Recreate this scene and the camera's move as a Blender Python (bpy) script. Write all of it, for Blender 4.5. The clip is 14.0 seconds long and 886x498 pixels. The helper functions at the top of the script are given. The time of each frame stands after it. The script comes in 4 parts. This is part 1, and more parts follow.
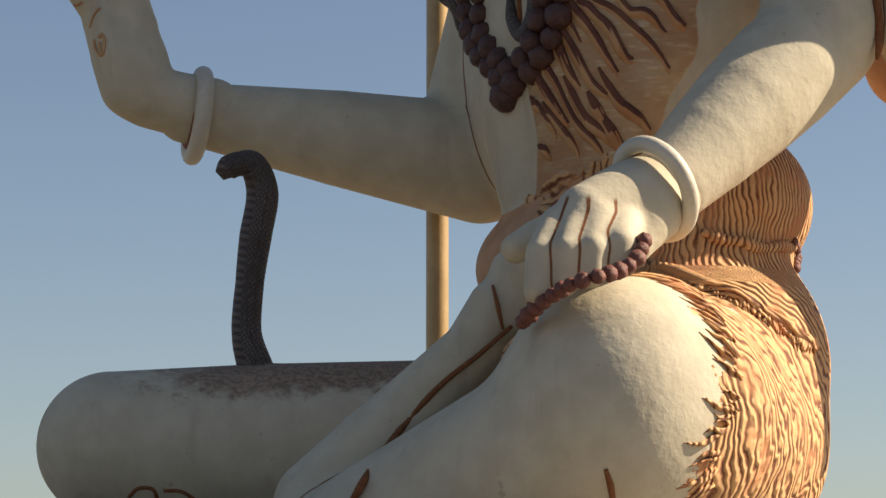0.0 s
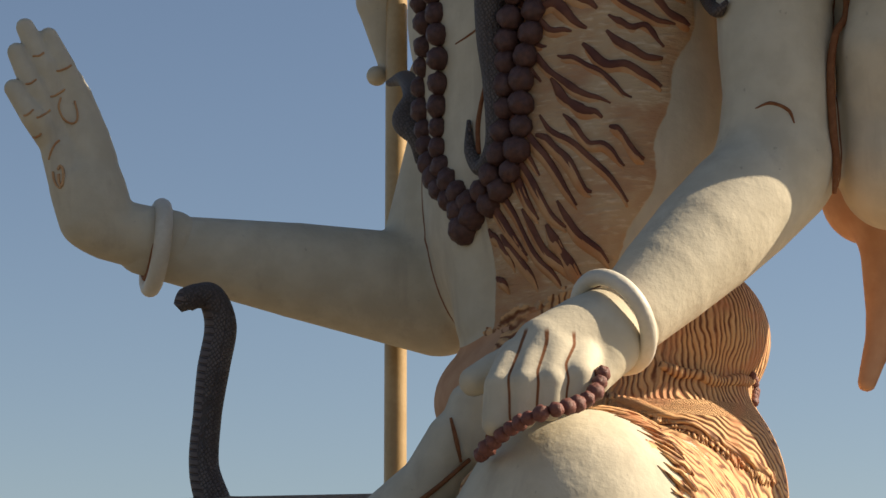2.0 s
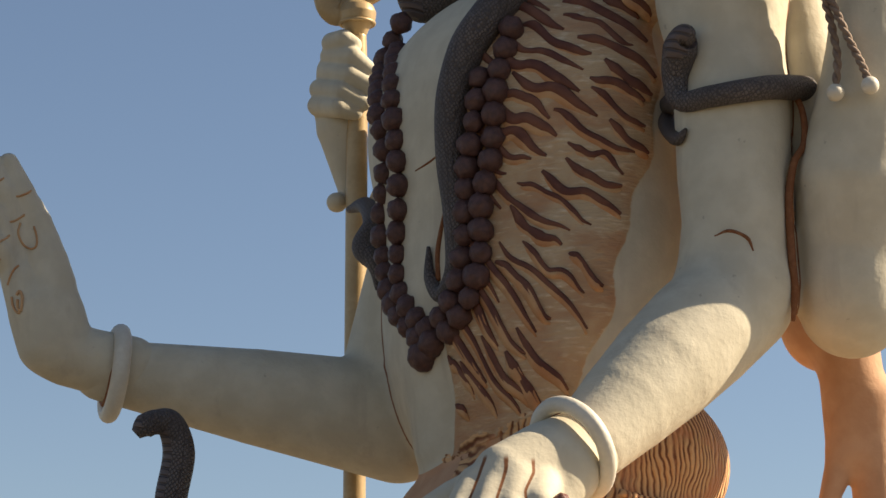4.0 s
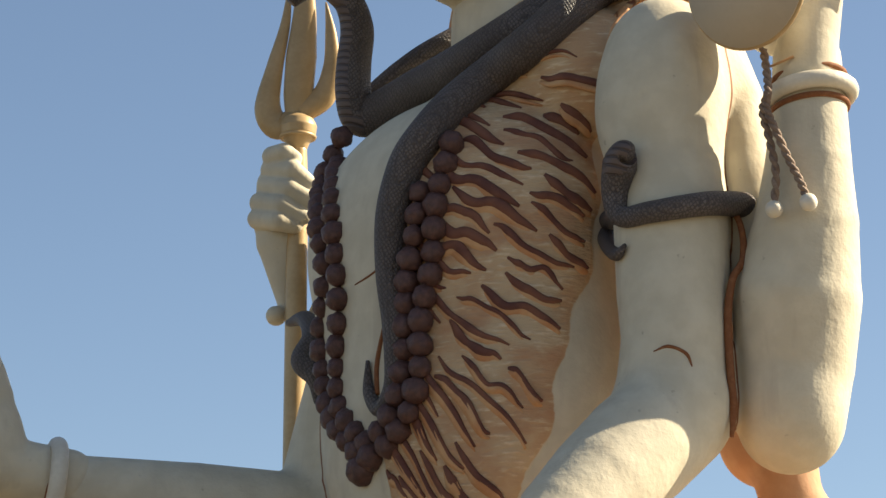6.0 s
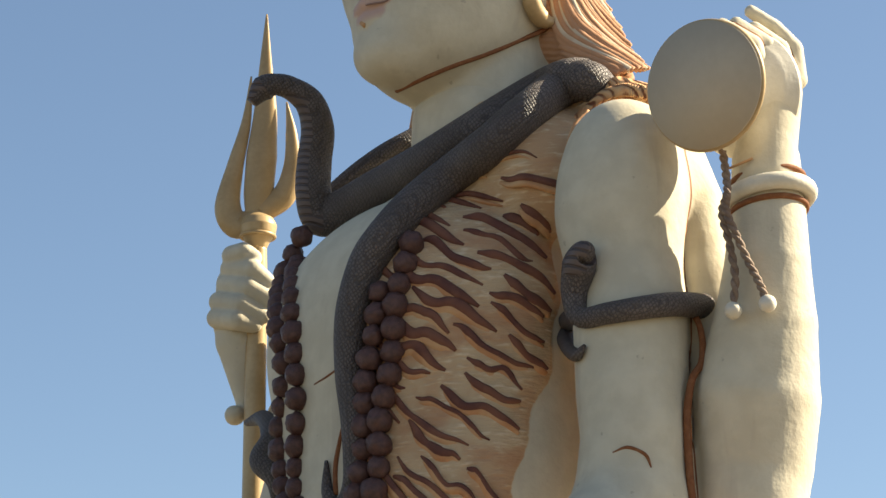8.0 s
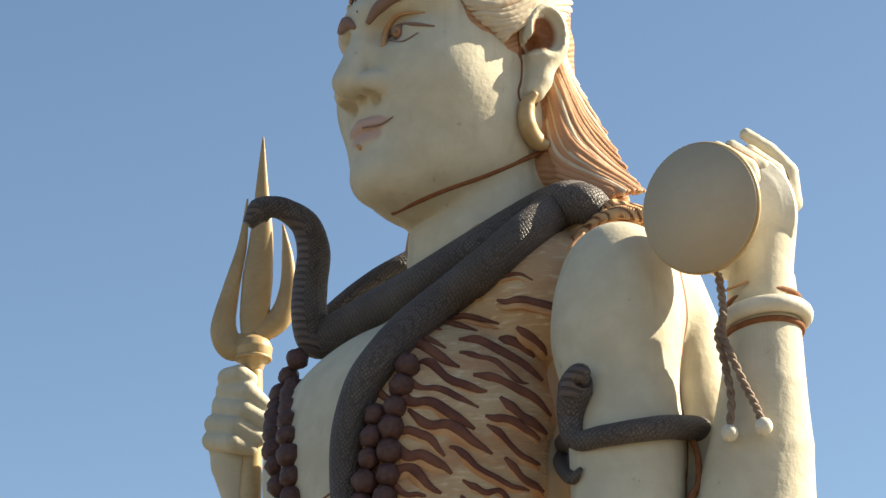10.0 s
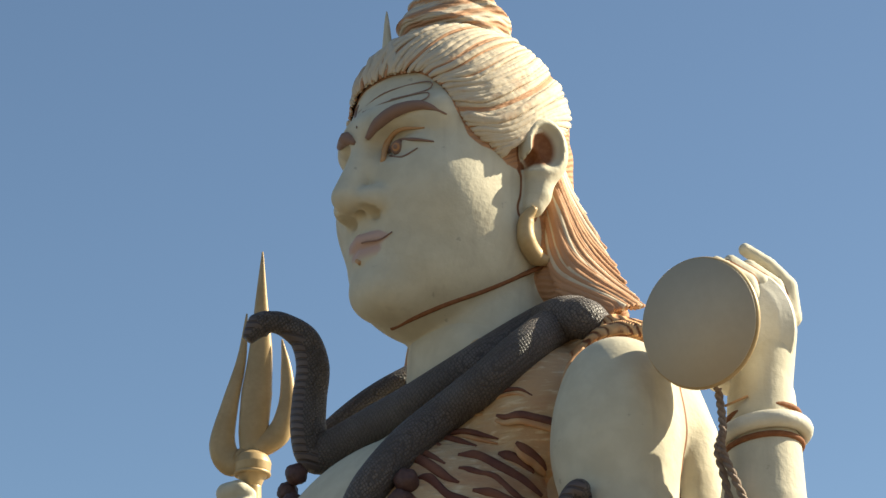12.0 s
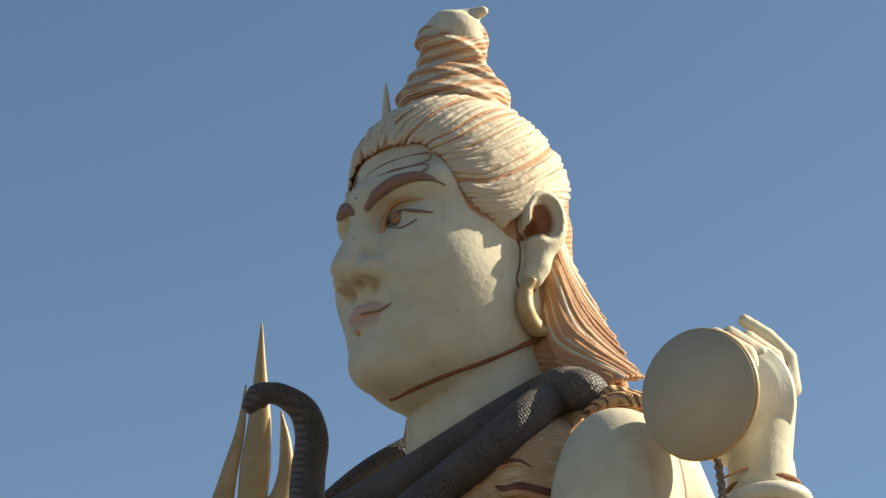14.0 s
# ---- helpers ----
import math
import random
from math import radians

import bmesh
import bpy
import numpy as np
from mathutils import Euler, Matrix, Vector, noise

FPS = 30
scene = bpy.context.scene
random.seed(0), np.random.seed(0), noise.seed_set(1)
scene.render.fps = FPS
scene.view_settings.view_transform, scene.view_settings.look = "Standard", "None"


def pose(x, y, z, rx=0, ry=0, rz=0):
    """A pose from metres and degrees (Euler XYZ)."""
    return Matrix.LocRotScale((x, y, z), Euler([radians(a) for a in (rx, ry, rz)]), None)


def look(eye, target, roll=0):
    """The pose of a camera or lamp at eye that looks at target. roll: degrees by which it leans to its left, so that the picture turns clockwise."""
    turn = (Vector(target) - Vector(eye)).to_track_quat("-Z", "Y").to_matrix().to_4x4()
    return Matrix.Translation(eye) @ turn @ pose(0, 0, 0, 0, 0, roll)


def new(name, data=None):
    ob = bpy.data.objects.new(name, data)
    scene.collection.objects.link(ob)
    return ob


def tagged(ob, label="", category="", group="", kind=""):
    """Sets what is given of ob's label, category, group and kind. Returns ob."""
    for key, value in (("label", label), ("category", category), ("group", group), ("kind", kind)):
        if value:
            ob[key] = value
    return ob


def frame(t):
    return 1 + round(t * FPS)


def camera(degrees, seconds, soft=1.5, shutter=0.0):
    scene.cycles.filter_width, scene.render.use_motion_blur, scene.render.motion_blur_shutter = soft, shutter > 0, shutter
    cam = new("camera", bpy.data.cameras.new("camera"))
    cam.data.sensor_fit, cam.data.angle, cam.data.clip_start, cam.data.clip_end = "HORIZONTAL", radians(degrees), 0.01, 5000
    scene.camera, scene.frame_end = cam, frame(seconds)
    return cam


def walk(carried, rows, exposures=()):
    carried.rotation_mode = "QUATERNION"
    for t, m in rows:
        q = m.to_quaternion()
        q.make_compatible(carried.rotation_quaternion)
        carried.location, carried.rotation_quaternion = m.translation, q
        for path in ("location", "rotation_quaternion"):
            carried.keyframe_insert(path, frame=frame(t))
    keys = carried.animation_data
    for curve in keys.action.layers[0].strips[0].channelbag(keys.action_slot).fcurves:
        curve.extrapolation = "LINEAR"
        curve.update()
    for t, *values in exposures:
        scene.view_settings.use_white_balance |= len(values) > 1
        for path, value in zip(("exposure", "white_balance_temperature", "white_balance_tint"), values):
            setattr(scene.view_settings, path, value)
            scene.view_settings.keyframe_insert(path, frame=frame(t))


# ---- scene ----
cam = camera(17.82, 14.0, soft=1.5)
walk(cam, [
    (0.0, pose(0, 0, 1.6, 97.9611, 0, 3.2920)),
    (0.5, pose(0, 0, 1.6, 98.5681, 0, 3.0893)),
    (1.0, pose(0, 0, 1.6, 99.2864, 0, 2.8607)),
    (1.5, pose(0, 0, 1.6, 99.9527, 0, 2.6473)),
    (2.0, pose(0, 0, 1.6, 100.6507, 0, 2.4381)),
    (2.5, pose(0, 0, 1.6, 101.3409, 0, 2.2429)),
    (3.0, pose(0, 0, 1.6, 101.9759, 0, 2.0447)),
    (5.5, pose(0, 0, 1.6, 104.9975, 0, 0.7057)),
    (6.0, pose(0, 0, 1.6, 105.5321, 0, 0.3348)),
    (6.5, pose(0, 0, 1.6, 106.0000, 0, -0.0000)),
    (7.0, pose(0, 0, 1.6, 106.4894, 0, -0.2543)),
    (7.5, pose(0, 0, 1.6, 106.9806, 0, -0.4230)),
    (8.0, pose(0, 0, 1.6, 107.5598, 0, -0.5185)),
    (10.5, pose(0, 0, 1.6, 110.6687, 0, -0.6144)),
    (11.0, pose(0, 0, 1.6, 111.2749, 0, -0.6237)),
    (11.5, pose(0, 0, 1.6, 111.8172, 0, -0.6234)),
    (12.0, pose(0, 0, 1.6, 112.3715, 0, -0.6225)),
    (12.5, pose(0, 0, 1.6, 112.7680, 0, -0.6244)),
    (13.0, pose(0, 0, 1.6, 113.1744, 0, -0.6242)),
    (13.5, pose(0, 0, 1.6, 113.5049, 0, -0.6346)),
    (14.0, pose(0, 0, 1.6, 113.8119, 0, -0.6408)),
], exposures=[(0, 0.75, 7050, 13), (1, 0.70, 7030, 13), (2, 0.69, 7000, 12), (3, 0.77, 7000, 12), (5.5, 1.24, 6950, 9), (8, 1.46, 6850, 6), (10.5, 1.42, 6650, 3), (11, 1.36, 6600, 2), (12.5, 1.15, 6600, 2), (14, 1.02, 6600, 2)])

# ---------------- light ----------------
SUN_EL, SUN_AZ = radians(36), radians(80)          # azimuth clockwise from +y
world = bpy.data.worlds.new("sky")
scene.world = world
world.use_nodes = True
wn, wl = world.node_tree.nodes, world.node_tree.links
sky = wn.new("ShaderNodeTexSky")
sky.sky_type = "NISHITA"
sky.sun_disc = False
sky.sun_elevation, sky.sun_rotation = SUN_EL, SUN_AZ
sky.air_density, sky.dust_density, sky.ozone_density = 0.85, 0.7, 1.55
wl.new(sky.outputs[0], wn["Background"].inputs[0])
wn["Background"].inputs[1].default_value = 0.06
sun = new("sun", bpy.data.lights.new("sun", "SUN"))
sun.data.energy, sun.data.angle, sun.data.color = 5.0, radians(0.53), (1.0, 0.89, 0.71)
sun_dir = Vector((math.sin(SUN_AZ) * math.cos(SUN_EL), math.cos(SUN_AZ) * math.cos(SUN_EL), math.sin(SUN_EL)))
sun.matrix_world = look(sun_dir * 60, (0, 0, 0))


# ---------------- materials ----------------
class Mat:
    """A node material with short helpers."""

    def __init__(self, name, rough=0.6, metal=0.0, spec=0.4):
        self.m = bpy.data.materials.new(name)
        self.m.use_nodes = True
        self.n, self.l = self.m.node_tree.nodes, self.m.node_tree.links
        self.b = self.n["Principled BSDF"]
        self.b.inputs["Roughness"].default_value = rough
        self.b.inputs["Metallic"].default_value = metal
        self.b.inputs["Specular IOR Level"].default_value = spec
        self.pos = self.n.new("ShaderNodeTexCoord").outputs["Object"]

    def put(self, sock, v):
        if isinstance(v, bpy.types.NodeSocket):
            self.l.new(v, sock)
        elif isinstance(v, tuple) and len(v) == 3 and sock.type == "RGBA":
            sock.default_value = (*v, 1)
        else:
            sock.default_value = v

    def math(self, op, a, b=0.0, c=0.0):
        n = self.n.new("ShaderNodeMath")
        n.operation = op
        for i, v in enumerate((a, b, c)):
            self.put(n.inputs[i], v)
        return n.outputs[0]

    def mapped(self, scale=(1, 1, 1), turn=(0, 0, 0), src=None):
        n = self.n.new("ShaderNodeMapping")
        n.inputs["Scale"].default_value = scale
        n.inputs["Rotation"].default_value = [radians(a) for a in turn]
        self.l.new(src or self.pos, n.inputs["Vector"])
        return n.outputs[0]

    def noise(self, scale, detail=4.0, src=None, rough=0.55, distort=0.0):
        n = self.n.new("ShaderNodeTexNoise")
        n.inputs["Scale"].default_value = scale
        n.inputs["Detail"].default_value = detail
        n.inputs["Roughness"].default_value = rough
        n.inputs["Distortion"].default_value = distort
        self.l.new(src or self.pos, n.inputs["Vector"])
        return n.outputs["Fac"]

    def ramp(self, v, a, b, smooth=True):
        n = self.n.new("ShaderNodeMapRange")
        n.interpolation_type = "SMOOTHSTEP" if smooth else "LINEAR"
        for k, x in (("From Min", a), ("From Max", b)):
            n.inputs[k].default_value = x
        self.put(n.inputs["Value"], v)
        return n.outputs[0]

    def mix(self, fac, a, b, mode="MIX"):
        n = self.n.new("ShaderNodeMix")
        n.data_type, n.blend_type = "RGBA", mode
        self.put(n.inputs[0], fac)
        self.put(n.inputs[6], a)
        self.put(n.inputs[7], b)
        return n.outputs[2]

    def attr(self, name):
        n = self.n.new("ShaderNodeAttribute")
        n.attribute_name = name
        return n.outputs["Fac"]

    def bump(self, height, strength, dist):
        n = self.n.new("ShaderNodeBump")
        n.inputs["Strength"].default_value = strength
        n.inputs["Distance"].default_value = dist
        self.put(n.inputs["Height"], height)
        self.l.new(n.outputs[0], self.b.inputs["Normal"])

    def base(self, v):
        self.put(self.b.inputs["Base Color"], v)
        return self


def simple(name, col, col2, scale=3.0, rough=0.6, metal=0.0, bump=0.3, dist=0.02, spec=0.4):
    m = Mat(name, rough, metal, spec)
    big, fine = m.noise(scale, 5), m.noise(scale * 9, 3)
    m.base(m.mix(m.ramp(m.math("ADD", m.math("MULTIPLY", big, 0.7), m.math("MULTIPLY", fine, 0.3)), 0.35, 0.65), col, col2))
    m.bump(m.math("ADD", big, m.math("MULTIPLY", fine, 0.5)), bump, dist)
    return m.m


YAW = 50.0                                           # the figure faces this far round from the viewer
FWD = Vector((-math.sin(radians(YAW)), -math.cos(radians(YAW)), 0))
LEFT = Vector((math.cos(radians(YAW)), -math.sin(radians(YAW)), 0))


KNEE = (0.44, 38.00, 4.23)


def statue_material():
    m = Mat("painted_concrete", 0.72, 0.0, 0.22)
    big, mid, fine = m.noise(0.45, 5), m.noise(2.2, 6), m.noise(14, 4)
    cream = m.mix(m.ramp(mid, 0.35, 0.7), (0.53, 0.472, 0.355), (0.60, 0.54, 0.413))
    streak = m.noise(1.0, 6, m.mapped((2.6, 2.6, 0.22)), 0.6)
    cream = m.mix(m.math("MULTIPLY", m.ramp(streak, 0.54, 0.72), 0.42), cream, (0.40, 0.34, 0.26))
    cream = m.mix(m.math("MULTIPLY", m.ramp(m.noise(5.5, 3), 0.70, 0.76), 0.5), cream, (0.30, 0.26, 0.21))
    # tiger skin: tawny ground, streaked
    fine_hair = m.noise(2.2, 5, m.mapped((1.6, 1.6, 7.0)))
    tan = m.mix(m.ramp(m.noise(1.3, 4), 0.35, 0.65), (0.55, 0.40, 0.245), (0.49, 0.31, 0.175))
    tan = m.mix(m.ramp(fine_hair, 0.5, 0.75), tan, (0.70, 0.56, 0.38))
    skin = m.mix(m.ramp(m.noise(0.8, 6, m.mapped((1, 1, 2))), 0.5, 0.7), tan, (0.45, 0.255, 0.14))
    # long-haired cloth: grooves that run down and sway
    here = m.n.new("ShaderNodeSeparateXYZ")
    m.l.new(m.pos, here.inputs[0])
    wx, wy, wz = here.outputs
    pleat = m.math("ADD", m.math("MULTIPLY", wx, 0.85), m.math("MULTIPLY", wy, 0.5))
    dx, dz = m.math("SUBTRACT", wx, KNEE[0]), m.math("SUBTRACT", wz, KNEE[2])
    arc = m.math("SQRT", m.math("ADD", m.math("MULTIPLY", dx, dx), m.math("MULTIPLY", dz, dz)))
    up = m.ramp(wz, 6.75, 7.0)
    flow = m.math("ADD", m.math("MULTIPLY", up, pleat), m.math("MULTIPLY", m.math("SUBTRACT", 1.0, up), arc))
    fsway = m.math("ADD", flow, m.math("MULTIPLY", m.noise(0.6, 3), 0.9))
    fsway = m.math("ADD", fsway, m.math("MULTIPLY", m.noise(2.6, 2), 0.12))
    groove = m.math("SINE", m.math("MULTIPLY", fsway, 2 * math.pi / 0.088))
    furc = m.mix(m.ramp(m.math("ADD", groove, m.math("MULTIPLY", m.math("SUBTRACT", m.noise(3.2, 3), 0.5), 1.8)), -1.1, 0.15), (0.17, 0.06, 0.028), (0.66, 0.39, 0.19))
    furc = m.mix(m.ramp(m.noise(1.7, 5), 0.5, 0.7), furc, (0.55, 0.25, 0.12))
    sash = m.mix(m.ramp(mid, 0.3, 0.7), (0.58, 0.34, 0.20), (0.50, 0.27, 0.15))
    # hair: pale strands with rust in the hollows
    strand, flow_s = m.attr("strand"), m.attr("flow")
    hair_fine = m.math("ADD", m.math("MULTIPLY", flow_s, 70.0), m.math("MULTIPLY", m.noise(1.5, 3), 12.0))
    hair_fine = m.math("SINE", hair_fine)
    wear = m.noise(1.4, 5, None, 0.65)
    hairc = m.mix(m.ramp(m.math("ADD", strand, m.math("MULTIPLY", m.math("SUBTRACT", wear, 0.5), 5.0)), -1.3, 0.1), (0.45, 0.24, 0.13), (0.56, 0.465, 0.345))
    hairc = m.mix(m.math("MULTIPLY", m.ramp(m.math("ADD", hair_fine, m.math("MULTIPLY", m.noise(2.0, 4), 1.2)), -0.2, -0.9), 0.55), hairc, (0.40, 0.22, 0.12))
    line = (0.20, 0.075, 0.03)
    ragged = m.noise(1.6, 4, m.mapped((1, 1, 1.6)), 0.6)
    col = cream
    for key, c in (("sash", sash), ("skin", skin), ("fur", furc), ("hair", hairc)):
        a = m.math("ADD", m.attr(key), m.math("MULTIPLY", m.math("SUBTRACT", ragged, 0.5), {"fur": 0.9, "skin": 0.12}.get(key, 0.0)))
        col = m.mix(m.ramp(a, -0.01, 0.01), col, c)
    joint = 9.0
    for key in ("joint_a", "joint_b", "joint_c", "joint_d"):
        joint = m.math("MINIMUM", joint, m.math("ABSOLUTE", m.attr(key)))
    joint = m.math("MULTIPLY", m.ramp(joint, 0.035, 0.015), m.ramp(m.attr("near"), 0.2, 0.13))
    col = m.mix(joint, col, m.mix(m.ramp(fine, 0.4, 0.7), line, (0.25, 0.105, 0.045)))
    col = m.mix(m.ramp(m.attr("line"), 0.3, 0.7), col, m.mix(m.ramp(fine, 0.4, 0.7), line, (0.25, 0.105, 0.045)))
    col = m.mix(m.ramp(m.attr("ochre"), 0.1, 0.9), col, (0.52, 0.30, 0.15))
    col = m.mix(m.ramp(m.attr("pink"), 0.3, 0.7), col, (0.50, 0.345, 0.29))
    col = m.mix(m.ramp(m.attr("brown"), 0.3, 0.7), col, (0.24, 0.15, 0.115))
    col = m.mix(m.ramp(m.attr("rust"), 0.3, 0.7), col, m.mix(m.ramp(mid, 0.35, 0.65), (0.46, 0.22, 0.10), (0.55, 0.33, 0.17)))
    col = m.mix(m.ramp(m.attr("stripe"), 0.3, 0.7), col, m.mix(m.ramp(mid, 0.35, 0.65), (0.115, 0.045, 0.034), (0.19, 0.08, 0.05)))
    soil = m.math("ADD", m.attr("dirt"), m.math("MULTIPLY", m.math("SUBTRACT", m.noise(3.0, 6, None, 0.7), 0.5), 1.6))
    col = m.mix(m.math("MULTIPLY", m.ramp(soil, 0.2, 0.7), 0.8), col, m.mix(m.ramp(fine, 0.4, 0.6), (0.15, 0.095, 0.065), (0.33, 0.22, 0.15)))
    m.base(col)
    h = m.math("ADD", m.math("ADD", m.math("MULTIPLY", mid, 0.5), m.math("MULTIPLY", m.noise(6.5, 3), 0.3)), m.math("MULTIPLY", fine, 0.12))
    h = m.math("ADD", h, m.math("MULTIPLY", m.math("MULTIPLY", groove, 0.75), m.ramp(m.attr("fur"), -0.02, 0.05)))
    h = m.math("ADD", h, m.math("MULTIPLY", fine_hair, m.math("MULTIPLY", m.ramp(m.attr("skin"), -0.02, 0.05), 1.7)))
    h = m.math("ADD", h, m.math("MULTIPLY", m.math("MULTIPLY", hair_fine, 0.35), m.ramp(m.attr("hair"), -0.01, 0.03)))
    m.bump(h, 0.45, 0.07)
    return m.m


def scale_material():
    m = Mat("scaly_grey_paint", 0.55, 0.0, 0.4)
    v = m.n.new("ShaderNodeTexVoronoi")
    v.feature = "DISTANCE_TO_EDGE"
    v.inputs["Scale"].default_value = 21.0
    v.inputs["Randomness"].default_value = 0.35
    m.l.new(m.mapped((1, 1, 0.8), (0, 35, 0)), v.inputs["Vector"])
    cell = m.ramp(v.outputs["Distance"], 0.0, 0.22)
    tone = m.mix(m.ramp(m.noise(1.2, 5), 0.35, 0.65), (0.105, 0.085, 0.077), (0.155, 0.127, 0.115))
    m.base(m.mix(cell, (0.062, 0.049, 0.044), tone))
    m.bump(m.math("ADD", cell, m.math("MULTIPLY", m.noise(20, 3), 0.3)), 0.6, 0.05)
    return m.m


STATUE = statue_material()
SCALES = scale_material()


def belly_material():
    m = Mat("banded_belly_paint", 0.55, 0.0, 0.4)
    sep = m.n.new("ShaderNodeSeparateXYZ")
    m.l.new(m.pos, sep.inputs[0])
    s = m.math("ADD", sep.outputs[2], m.math("MULTIPLY", sep.outputs[0], 0.25))
    band = m.ramp(m.math("SINE", m.math("MULTIPLY", m.math("ADD", s, m.math("MULTIPLY", m.noise(2, 3), 0.06)), 2 * math.pi / 0.12)), -0.9, -0.2)
    m.base(m.mix(band, (0.062, 0.046, 0.043), m.mix(m.ramp(m.noise(3, 4), 0.3, 0.7), (0.12, 0.09, 0.082), (0.092, 0.068, 0.063))))
    m.bump(band, 0.7, 0.05)
    return m.m


BELLY = belly_material()
BEAD = simple("bead_brown_paint", (0.115, 0.054, 0.044), (0.065, 0.032, 0.028), 2.5, 0.5, 0, 0.5, 0.03)
BEAD_RED = simple("bead_red_paint", (0.22, 0.085, 0.06), (0.15, 0.05, 0.04), 3, 0.5, 0, 0.4, 0.03)
CREAM = simple("cream_paint", (0.58, 0.53, 0.43), (0.66, 0.61, 0.51), 1.6, 0.5, 0, 0.35, 0.04)
GOLD = simple("gold_paint", (0.41, 0.28, 0.135), (0.49, 0.345, 0.18), 1.5, 0.42, 0.15, 0.25, 0.02)
ROPE = simple("rope_paint", (0.28, 0.20, 0.14), (0.17, 0.11, 0.08), 5, 0.7, 0, 0.8, 0.04)
DRUM = simple("drumhead_paint", (0.50, 0.42, 0.31), (0.46, 0.38, 0.28), 0.8, 0.65, 0, 0.15, 0.02)
STONE = simple("plinth_stone", (0.26, 0.23, 0.19), (0.20, 0.17, 0.14), 0.8)
EARTH = simple("dry_ground", (0.17, 0.14, 0.10), (0.12, 0.10, 0.07), 0.4)


# ---------------- modelling with distance fields ----------------
class Field:
    """A grid of signed distances, in which blended shapes are carved and then skinned."""

    def __init__(self, lo, hi, step):
        self.lo, self.h = np.array(lo, np.float32), step
        self.n = np.ceil((np.array(hi) - np.array(lo)) / step).astype(int) + 1
        self.d = np.full(self.n, 1.0, np.float32)
        self.g = {}
        self.axes = [self.lo[i] + step * np.arange(self.n[i], dtype=np.float32) for i in range(3)]

    def box(self, lo, hi):
        a = np.clip(np.floor((np.array(lo) - self.lo) / self.h).astype(int), 0, self.n)
        b = np.clip(np.ceil((np.array(hi) - self.lo) / self.h).astype(int) + 1, 0, self.n)
        sl = tuple(slice(x, y) for x, y in zip(a, b))
        return sl, np.meshgrid(*[self.axes[i][sl[i]] for i in range(3)], indexing="ij")

    def add(self, fn, lo, hi, k=0.15, group="", cut=False, margin=0.7):
        sl, p = self.box(np.array(lo) - margin, np.array(hi) + margin)
        if p[0].size == 0:
            return
        d = fn(*p).astype(np.float32)
        old = self.d[sl]
        if cut:
            d = -d
            hh = np.maximum(k - np.abs(old - d), 0) / max(k, 1e-6)
            self.d[sl] = np.maximum(old, d) + hh * hh * k * 0.25
            return
        hh = np.maximum(k - np.abs(old - d), 0) / max(k, 1e-6)
        self.d[sl] = np.minimum(old, d) - hh * hh * k * 0.25
        g = self.g.setdefault(group, np.full(self.n, 1.0, np.float32))
        g[sl] = np.minimum(g[sl], d)

    def limb(self, points, radii, k=0.15, group="", cut=False):
        for i, (a, b, ra, rb) in enumerate(zip(points, points[1:], radii, radii[1:])):
            a, b = np.array(a, np.float32), np.array(b, np.float32)
            r = max(ra, rb)
            self.add(lambda x, y, z: cone(x, y, z, a, b, ra, rb), np.minimum(a, b) - r, np.maximum(a, b) + r, k if i == 0 else min(k, 0.006), group, cut)

    def blob(self, c, r, m=None, k=0.2, group="", cut=False, extra=None):
        c, r = np.array(c, np.float32), np.array(r, np.float32)
        m = np.array(m if m is not None else np.eye(3), np.float32)
        big = float(max(r))

        def fn(x, y, z):
            q = [m[i][0] * (x - c[0]) + m[i][1] * (y - c[1]) + m[i][2] * (z - c[2]) for i in range(3)]
            k0 = np.sqrt(sum((q[i] / r[i]) ** 2 for i in range(3)))
            k1 = np.sqrt(sum((q[i] / r[i] ** 2) ** 2 for i in range(3))) + 1e-6
            d = k0 * (k0 - 1) / k1
            return d if extra is None else extra(d, *q)
        self.add(fn, c - big, c + big, k, group, cut)

    def skin(self):
        d = self.d
        s = d < 0
        nx, ny, nz = self.n
        corner = [(i, j, k) for i in (0, 1) for j in (0, 1) for k in (0, 1)]
        view = lambda a, c: a[c[0]:nx - 1 + c[0], c[1]:ny - 1 + c[1], c[2]:nz - 1 + c[2]]
        count = sum(view(s, c).astype(np.int8) for c in corner)
        cells = np.argwhere((count > 0) & (count < 8))
        index = np.full((nx - 1, ny - 1, nz - 1), -1, np.int32)
        index[tuple(cells.T)] = np.arange(len(cells))
        val = {c: d[cells[:, 0] + c[0], cells[:, 1] + c[1], cells[:, 2] + c[2]] for c in corner}
        acc, num = np.zeros((len(cells), 3)), np.zeros(len(cells))
        for a in corner:
            for ax in range(3):
                if a[ax]:
                    continue
                b = tuple(1 if i == ax else a[i] for i in range(3))
                va, vb = val[a], val[b]
                hit = (va < 0) != (vb < 0)
                f = np.where(hit, va / np.where(hit, va - vb, 1), 0)
                p = np.array(a, float)[None].repeat(len(cells), 0)
                p[:, ax] += f
                acc += p * hit[:, None]
                num += hit
        loc = acc / num[:, None]
        verts = self.lo + (cells + loc) * self.h
        faces = []
